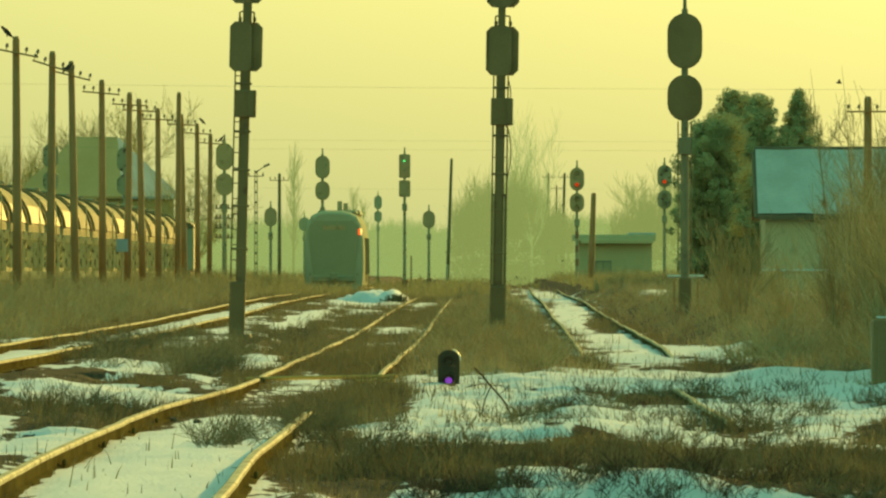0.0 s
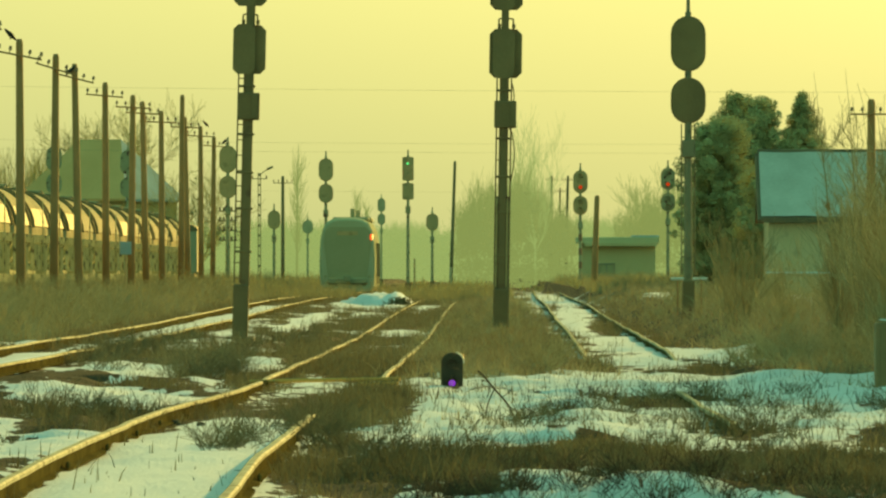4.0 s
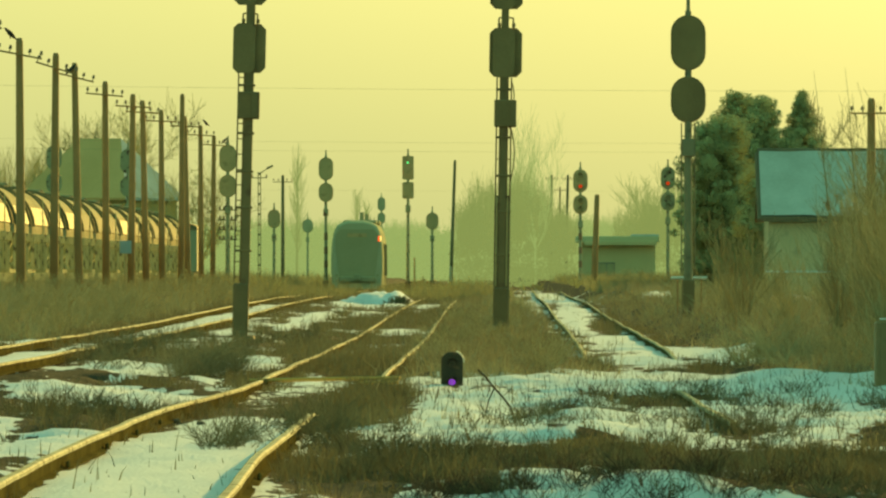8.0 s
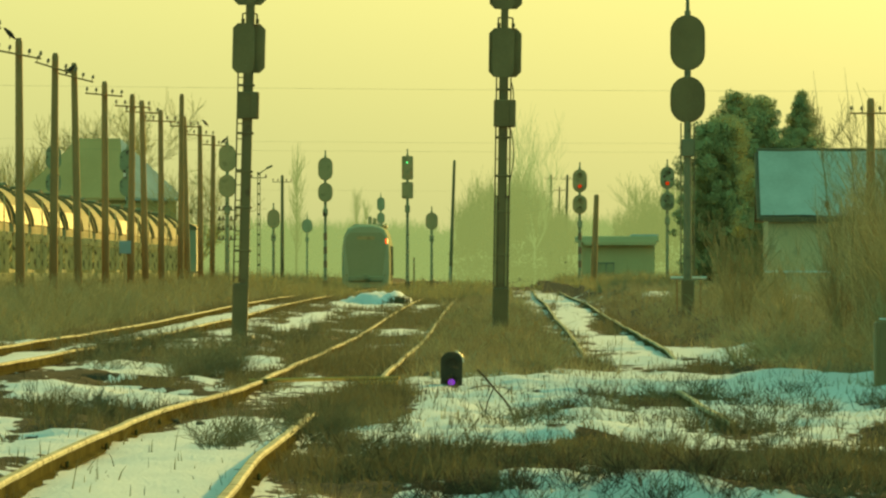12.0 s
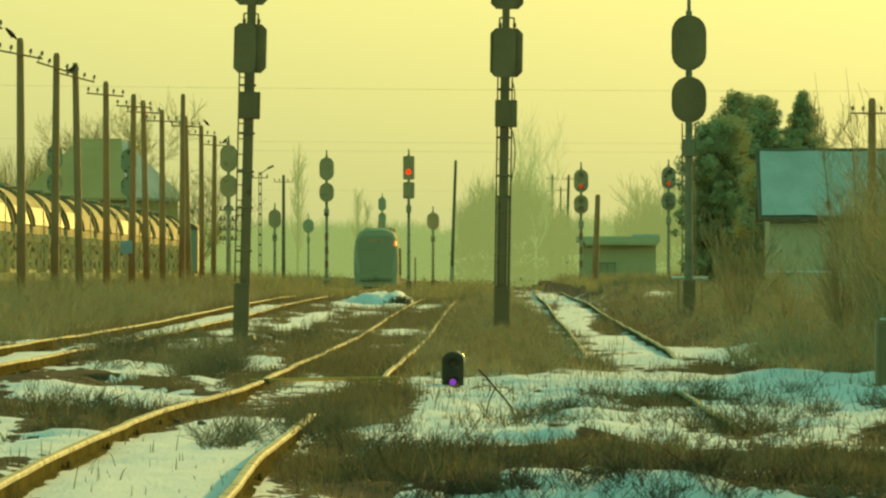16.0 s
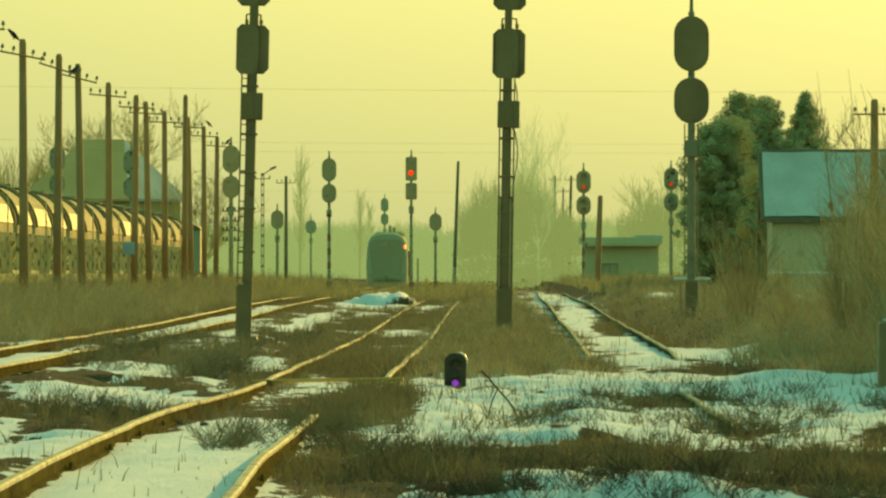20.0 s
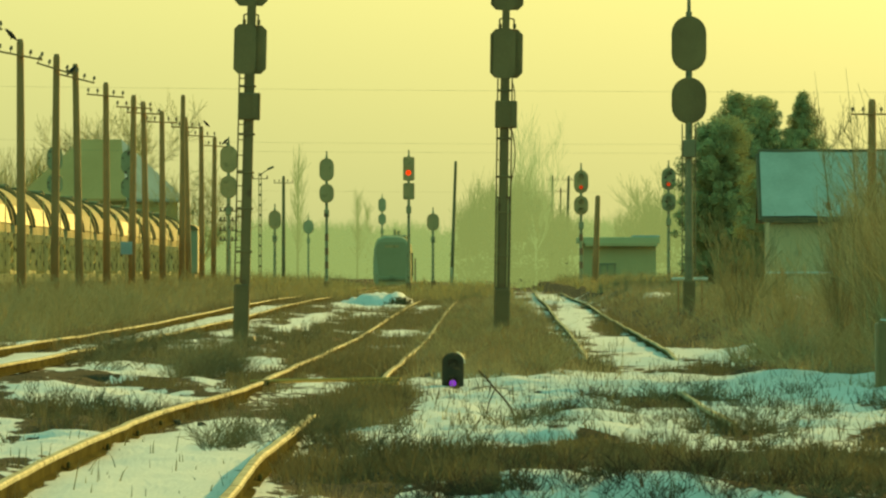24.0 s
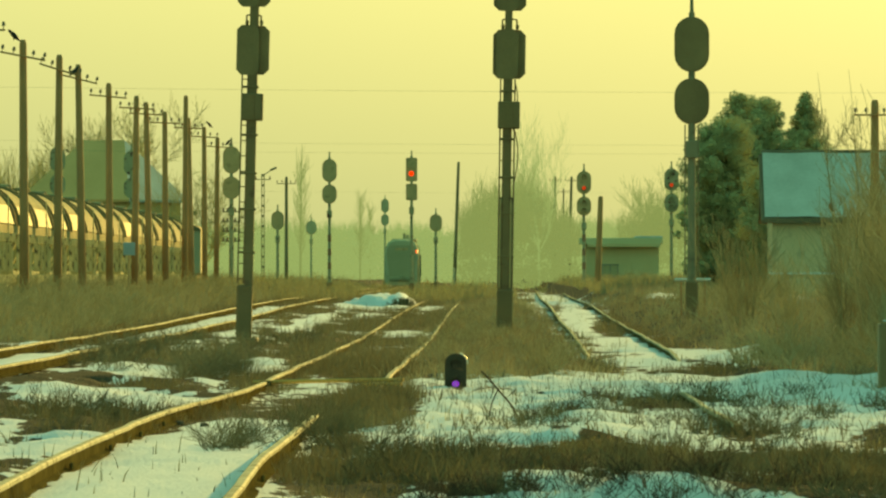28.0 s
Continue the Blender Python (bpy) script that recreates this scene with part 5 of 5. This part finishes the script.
def left_chance(x, y):
    return float(step(-8.6, -9.6, x))


weeds("dry_weeds", "dark dry weeds and dead grass standing out of the snow", 60000, (-5, 5.2, 62, 170), 0.22, WEED, 1, keep=bare_chance)
# Stalks coloured pale to imitate sun glints among the weeds.
PALE = material("glint_stalks", (0.3, 0.27, 0.14), (0.5, 0.45, 0.24), 0.6, 0, 1.0, 6, 0.0, through_light=0.5, spec=0.3)
weeds("glint_stalks", "thin pale stalks standing in for sun glints", 1300, (-1.3, 5.0, 64, 128), 0.15, PALE, 31, 0.0016, keep=lambda x, y: 0.25 + 0.75 * bare_chance(x, y), lean=0.7)
weeds("dark_stalks", "thin dark stalks standing in the snow", 2500, (-1.3, 5.0, 64, 140), 0.3, BARK, 32, 0.0016, keep=lambda x, y: 0.6, lean=0.5)
weeds("dark_stalks", "a few thin stalks left of the line", 260, (-5.0, -1.5, 64, 140), 0.14, BARK, 33, 0.0016, keep=lambda x, y: 0.6, lean=0.5)
weeds("dry_grass", "brown dead grass between the railway lines", 60000, (-9.5, 4, 160, 480), 0.32, WEED_MID, 2, keep=bare_chance)
weeds("dry_grass", "rusty brown grass on the hump under the signal mast", 45000, (-1.6, 2.0, 140, 420), 0.34, WEED_RED, 3, keep=hump_chance, lean=0.9)
weeds("dry_grass", "rusty brown weeds on the bank by the bushes", 60000, (3.6, 14, 120, 420), 0.42, WEED_RED, 4, keep=bank_chance, lean=0.9)
weeds("dry_grass", "dark tall weeds along the foot of the telegraph poles", 70000, (-19, -8.6, 200, 480), 0.62, WEED_DARK, 5, keep=left_chance, lean=0.8)
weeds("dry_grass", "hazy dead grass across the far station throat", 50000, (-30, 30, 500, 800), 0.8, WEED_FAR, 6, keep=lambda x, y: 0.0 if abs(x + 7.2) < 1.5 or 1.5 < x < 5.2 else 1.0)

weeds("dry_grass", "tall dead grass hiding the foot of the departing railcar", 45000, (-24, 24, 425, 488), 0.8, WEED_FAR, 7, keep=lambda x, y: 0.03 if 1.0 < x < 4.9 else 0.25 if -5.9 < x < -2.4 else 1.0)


def scrub(name, label, places, mat, seed, size):
    """Low twiggy plants, many together. places: how many, x0, x1, y0, y1."""
    rng = random.Random(seed)
    verts, faces = [], []
    for count, x0, x1, y0, y1 in places:
        for _ in range(count):
            x, y = rng.uniform(x0, x1), rng.uniform(y0, y1)
            base = Vector((x, y, ground_at(x, y) - 0.02))
            s = size * rng.uniform(0.5, 1.3)
            for k in range(rng.randint(6, 12)):
                a = rng.uniform(0, 6.283)
                w = Vector((math.cos(a) * 0.7, math.sin(a) * 0.7, rng.uniform(0.25, 1.0))).normalized()
                grow(rng, verts, faces, base + Vector((rng.gauss(0, 0.06), rng.gauss(0, 0.06), 0)), w, s * rng.uniform(0.5, 1.0), 0.002 + y * 1.4e-5, 1, 0.0012 + y * 9e-6, 0.03, 0.45)
    return mesh_object(name, verts, faces, mat, None, label, "scrub", "stuff")


weeds("dry_weeds", "band of dead weeds before the open snow", 9000, (-1.5, 4.6, 71, 82), 0.17, WEED, 51, keep=lambda x, y: 1.0 if cover(x, y) < 0.62 else 0.08)
weeds("dry_weeds", "dead weeds that hide a stretch of rail", 7000, (-1.75, -0.7, 96, 128), 0.26, WEED, 52, keep=lambda x, y: math.exp(-((x + 1.3) / 0.4) ** 2))
weeds("dry_grass", "dead grass crowding the rails of the near line", 16000, (-3.4, -0.8, 124, 420), 0.14, WEED_MID, 53, keep=lambda x, y: math.exp(-(min(abs(x - shift_main(y) - 0.95), abs(x - shift_main(y) - 0.5), abs(x - shift_main(y) + 0.9), abs(x - shift_main(y) + 0.55)) / 0.13) ** 2))


scrub("low_scrub", "dark low twiggy scrub standing in the snow", [(18, 1.6, 3.8, 86, 104), (26, -1.75, -1.25, 84, 104), (12, 0.2, 1.2, 100, 104), (14, -4.2, -3.3, 92, 112), (26, -4.95, -4.1, 98, 112), (14, -2.3, -1.95, 83, 88), (10, -2.0, -1.5, 92, 104), (22, 1.8, 5.0, 104, 124), (12, -1.4, -0.4, 70, 92), (10, 2.4, 3.4, 66, 74)], WEED, 9, 0.3)
scrub("low_scrub", "low dark scrub in a band before the open snow", [(120, -1.3, 4.5, 71, 81), (80, -0.9, 2.4, 71, 80), (40, 0.4, 3.4, 71, 80), (26, -1.0, -0.1, 66, 80), (30, 0.0, 2.8, 69.2, 71), (46, -0.3, 3.0, 82, 98), (16, 0.3, 1.6, 98, 106)], WEED, 19, 0.2)
scrub("low_scrub", "dark low twiggy scrub left of the line", [(40, -4.6, -3.6, 144, 158), (26, -6.4, -5.7, 160, 178), (26, -4.25, -3.8, 141, 146), (40, -6.3, -3.3, 140, 230), (20, -6.6, -5.4, 170, 205)], WEED_MID, 10, 0.42)

scrub("bare_twigs", "dark bare twigs lying and standing in the snow", [(70, -0.5, 2.6, 69.0, 71.2), (16, 0.4, 1.7, 97, 113), (10, 2.2, 4.4, 96, 120)], BARK, 61, 0.2)
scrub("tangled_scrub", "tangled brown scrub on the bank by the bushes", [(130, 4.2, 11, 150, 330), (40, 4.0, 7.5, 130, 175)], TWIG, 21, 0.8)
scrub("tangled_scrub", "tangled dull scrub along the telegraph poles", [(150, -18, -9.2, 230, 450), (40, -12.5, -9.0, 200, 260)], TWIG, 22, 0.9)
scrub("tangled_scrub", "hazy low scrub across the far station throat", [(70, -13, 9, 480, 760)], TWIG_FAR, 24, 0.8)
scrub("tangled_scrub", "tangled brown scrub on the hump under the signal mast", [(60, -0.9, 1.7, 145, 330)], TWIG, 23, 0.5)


def stones():
    rng = random.Random(77)
    for k, (x, y, s) in enumerate([(1.2, 158, 0.17), (-6.66, 166, 0.15), (-3.05, 101, 0.06), (-2.75, 99, 0.04), (0.9, 160, 0.1)]):
        st = thing("stone", (x, y, ground_at(x, y)), "dark stone with a little snow on top beside the rails", "stone", "stones by the rails")
        bm = bmesh.new()
        bmesh.ops.create_icosphere(bm, subdivisions=2, radius=s)
        for v in bm.verts:
            v.co *= 1 + 0.35 * noise.noise(v.co * (2.2 / s) + Vector((k * 3.1, 0, 0)))
            v.co.z = max(v.co.z * 0.75 + s * 0.25, -0.05)
        part("rock", bm, STONE, st)
        if s == 0.17:
            bm = bmesh.new()
            bmesh.ops.create_icosphere(bm, subdivisions=2, radius=s * 0.7)
            for v in bm.verts:
                v.co.z = v.co.z * 0.25 + s * 0.92
            part("snow_cap", bm, SNOW, st, "thin cap of snow")


stones()

# ---- snow heap between the lines ----
def snow_heap():
    h = thing("snow_heap", (-4.1, 390, 0.3), "heap of cleared snow with a dark hollow beside the line", "snow heap")
    bm = bmesh.new()
    n, m = 36, 14
    rows = []
    for j in range(m + 1):
        row = []
        for i in range(n + 1):
            u, v = 2 * i / n - 1, 2 * j / m - 1
            f = max(0.0, 1 - (abs(u + 0.12 * noise.noise(Vector((u * 3, v * 3, 1)))) ** 3.2 + abs(v) ** 2.4)) ** 0.55
            z = -0.12 + f * (0.55 + 0.16 * noise.noise(Vector((u * 2.6, v * 1.8, 4))) + 0.1 * noise.noise(Vector((u * 7, v * 5, 2)))) * (1 - 0.35 * max(0, -u))
            row.append(bm.verts.new((u * 1.5, v * 2.4, z)))
        rows.append(row)
    for j in range(m):
        for i in range(n):
            bm.faces.new((rows[j][i], rows[j][i + 1], rows[j + 1][i + 1], rows[j + 1][i]))
    smooth_mesh(part("snow_body", bm, SNOW, h))
    rng = random.Random(5)
    verts, faces = [], []
    for k in range(160):
        b = Vector((0.95 + rng.gauss(0, 0.2), -2.1 + rng.uniform(-0.3, 0.1), 0.0))
        limb(verts, faces, b, b + Vector((rng.gauss(0, 0.12), 0, rng.uniform(0.1, 0.34))), 0.02, 0.01)
    mesh_object("dead_tuft", verts, faces, WEED, h, kind="stuff")
    return h


snow_heap()


# ---- small things ----
def lamp_post():
    p = thing("lamp_post", (-13.2, 600, 0.25), "slim pale lamp post with a slanting arm and crossarm", "lamp post")
    bm = bmesh.new()
    for x in (-0.07, 0.07):
        box(bm, (x, 0, 3.6), (0.05, 0.12, 7.2), 0.008)
    for k in range(12):
        box(bm, (0, 0, 0.5 + 0.6 * k), (0.1, 0.08, 0.12), 0.005)
    part("post", bm, POLE_GREY, p, "slotted concrete post")
    part("arm", bent(bmesh.new(), [(0, 0, 7.0), (0.1, 0, 7.15), (0.5, 0, 7.42)], 0.03), POLE_GREY, p)
    head = box(bmesh.new(), (0, 0, 0), (0.42, 0.2, 0.13), 0.04)
    head = part("lamp_head", head, POLE_GREY, p)
    head.matrix_basis = pose(0.62, 0, 7.48, 0, -24, 0)
    bar = part("crossarm", box(bmesh.new(), (0, -0.08, 6.85), (0.9, 0.05, 0.05), 0.008), POLE_GREY, p)
    for x in (-0.42, 0.42):
        part("insulator", tube(bmesh.new(), (x, -0.08, 6.87), (x, -0.08, 7.05), 0.05, 0.03, 8), CERAMIC, bar)


def cabinet():
    c = thing("trackside_cabinet", (4.93, 120, ground_at(4.93, 120) - 0.03), "dark grey-green trackside cabinet with a snow-dusted lid", "cabinet")
    part("body", box(bmesh.new(), (0, 0, 0.45), (0.62, 0.45, 0.92), 0.02), PLATE, c)
    part("lid", box(bmesh.new(), (0, -0.01, 0.94), (0.5, 0.4, 0.02), 0.008), SNOW, c, "snow-dusted lid")
    part("door", box(bmesh.new(), (0, -0.235, 0.47), (0.5, 0.02, 0.74), 0.006), PLATE, c)
    part("handle", box(bmesh.new(), (0.18, -0.255, 0.5), (0.03, 0.02, 0.12), 0.005), MAST, c)


def low_barrier():
    b = thing("low_barrier", (5.1, 252, 0.5), "low barrier with a pipe rail made white as if sunlit", "barrier")
    part("rail", tube(bmesh.new(), (-0.45, 0, 0.87), (0.45, 0, 0.87), 0.04, seg=12), PIPE_WHITE, b, "pipe whose white stands in for sunlight")
    for x in (-0.28, 0.3):
        part("post", box(bmesh.new(), (x, 0.02, 0.4), (0.04, 0.04, 0.86), 0.005), POLE_WOOD, b)


def switch_rod():
    s = thing("switch_rods", (-2.0, 129, 0.145), "rusty point rods lying across the near line", "point rods")
    part("rod", bent(bmesh.new(), [(-0.97, 0.2, -0.02), (-0.3, 0.1, 0.0), (0.3, 0, 0.01), (0.95, -0.1, 0.02)], 0.026, 8), OCHRE, s)
    part("rod", bent(bmesh.new(), [(0.45, -3.2, -0.01), (0.95, -3.3, 0.0)], 0.024, 8), OCHRE, s)
    for x in (-0.8, 0.7):
        part("clevis", box(bmesh.new(), (x, 0.05, -0.03), (0.14, 0.14, 0.07), 0.01), RUST_WEB, s)


def dead_branch():
    d = thing("dead_branch", (0.146, 105, ground_at(0.146, 105)), "fallen dead branch sticking out of the snow", "branch")
    bm = bmesh.new()
    for line, r in (([(-0.2, 0, 0.48), (-0.12, 0, 0.4), (-0.03, 0, 0.29), (0.06, 0, 0.19), (0.13, 0, 0.1), (0.2, 0.02, -0.06)], 0.011), ([(-0.03, 0, 0.29), (-0.09, 0, 0.16), (-0.12, 0, 0.02), (-0.15, 0, -0.08)], 0.008), ([(-0.07, 0, 0.35), (-0.08, 0.02, 0.27), (-0.11, 0, 0.19)], 0.005), ([(0.05, 0, 0.2), (0.1, 0, 0.24), (0.16, 0, 0.3)], 0.004)):
        bent(bm, line, r, 5)
    part("wood", bm, BARK, d)


FEATHER = material("black_feathers", (0.03, 0.025, 0.018), (0.06, 0.05, 0.035), 0.6)


def bird(at, label, turn=0.0, flying=False, size=1.0):
    b = thing("bird", at, label, "bird", turn=turn)
    k = size
    bm = bmesh.new()
    up = 0.0 if flying else 0.14
    tilt = 0.1 if flying else 0.75
    ax = Vector((math.cos(tilt), 0, math.sin(tilt)))
    rings = []
    for t, r in ((-0.3, 0.008), (-0.2, 0.04), (-0.08, 0.075), (0.04, 0.08), (0.12, 0.055), (0.16, 0.05), (0.21, 0.045), (0.25, 0.01)):
        c = ax * (t * k) + Vector((0, 0, up * k))
        n = Vector((-ax.z, 0, ax.x))
        rings.append([tuple(c + n * (r * k * math.cos(q)) + Vector((0, r * k * math.sin(q), 0))) for q in (2 * math.pi * i / 10 for i in range(10))])
    smooth_mesh(part("body", loft(bm, rings), FEATHER, b))
    tip = ax * (0.25 * k) + Vector((0, 0, up * k))
    part("beak", tube(bmesh.new(), tip, tip + Vector((0.06 * k, 0, -0.01)), 0.012 * k, 0.003, 6), MAST, b)
    if flying:
        for s in (-1, 1):
            bm = bmesh.new()
            outline = [(0.08, 0.04), (0.1, 0.3), (0.0, 0.62), (-0.06, 0.6), (-0.1, 0.3), (-0.12, 0.04)]
            lo = [bm.verts.new((x * k, s * y * k, 0.02 + 0.3 * y * k)) for x, y in outline]
            hi = [bm.verts.new((x * k, s * y * k, 0.035 + 0.3 * y * k)) for x, y in outline]
            bm.faces.new(lo)
            bm.faces.new(hi)
            for i in range(6):
                bm.faces.new((lo[i], lo[(i + 1) % 6], hi[(i + 1) % 6], hi[i]))
            part("wing", bm, FEATHER, b)
    else:
        for s in (-0.03, 0.03):
            part("leg", tube(bmesh.new(), (0, s, 0.1 * k), (0, s, -0.02), 0.008, seg=5), FEATHER, b)
    return b


telegraph_pole((-12.5, 251, ground_at(-12.5, 251)), 7.4, 1)
lamp_post()
cabinet()
low_barrier()
switch_rod()
dead_branch()
bird((-12.78, 274.85, 7.85), "black crow perched on a telegraph pole", 200, size=0.85)
bird((-12.75, 314.5, 7.68), "black crow perched on a crossarm", 30, size=0.8)
bird((-12.3, 451, 8.05), "black bird perched on a telegraph pole", 200, size=0.75)
bird((-11.95, 469.8, 7.5), "black bird perched at the end of a crossarm", 20, size=0.75)
FLYER = bird((10, 300, 7.0), "dark bird in flight across the sky", 180, True, 0.36)


def wires():
    for y, z, sag, n in ((360, 8.35, 0.35, "high"), (500, 8.3, 0.4, "middle"), (520, 8.0, 0.3, "lower"), (760, 8.1, 0.5, "far")):
        w = thing("overhead_wire", (0, y, 0), "thin overhead wire strung across the lines between two poles", "wire", "wires over the lines")
        pts = [(x, (x + 4) * 0.35, z - sag * (1 - (x / 45.0) ** 2)) for x in range(-45, 46, 3)]
        part("strand", loft(bmesh.new(), [[(x, q + 0.003 * b, s + 0.003 * c) for b, c in ((1, 0), (0, 1), (-1, 0), (0, -1))] for x, q, s in pts]), WIRE, w)
        for x, q, s in (pts[0], pts[-1]):
            part("end_pole", tube(bmesh.new(), (x, q, -0.1), (x, q, s + 0.15), 0.12, 0.09, 8), POLE_GREY, w)


wires()


# ---- motion ----
def motions():
    run = [(0, 498), (3, 525.5), (6, 555), (9, 587), (12, 622), (15, 660), (17, 687), (19, 715.5), (21, 745), (24, 791), (26, 822), (28, 854)]
    walk(TRAIN, [(t, pose(-7.14, y, 0.4)) for t, y in run])
    walk(FLYER, [(0, pose(10.6, 300, 7.05, 0, 0, 180)), (0.5, pose(7.1, 300, 7.02, 8, 0, 180)), (1.0, pose(3.6, 300, 7.04, -6, 0, 180)), (1.5, pose(-0.25, 300, 6.85, 8, 0, 180)), (2.0, pose(-4.1, 300, 6.75, -6, 0, 180)), (3.0, pose(-11.5, 300, 6.7, 5, 0, 180)), (3.6, pose(-16.0, 300, 6.8, 0, 0, 180)), (5.2, pose(-16.5, 305, 6.9, 0, 0, 150)), (6.0, pose(-13.2, 310, 6.75, 4, 0, 130)), (6.6, pose(-17.0, 320, 6.6, 0, 0, 170)), (28, pose(-200, 420, 12, 0, 0, 170))])
    walk(ADDED_BLIND, [(0, pose(-0.02, 0, 7.2)), (15.3, pose(-0.02, 0, 7.2)), (15.6, pose(-0.02, 0, 7.75)), (28, pose(-0.02, 0, 7.75))])


motions()
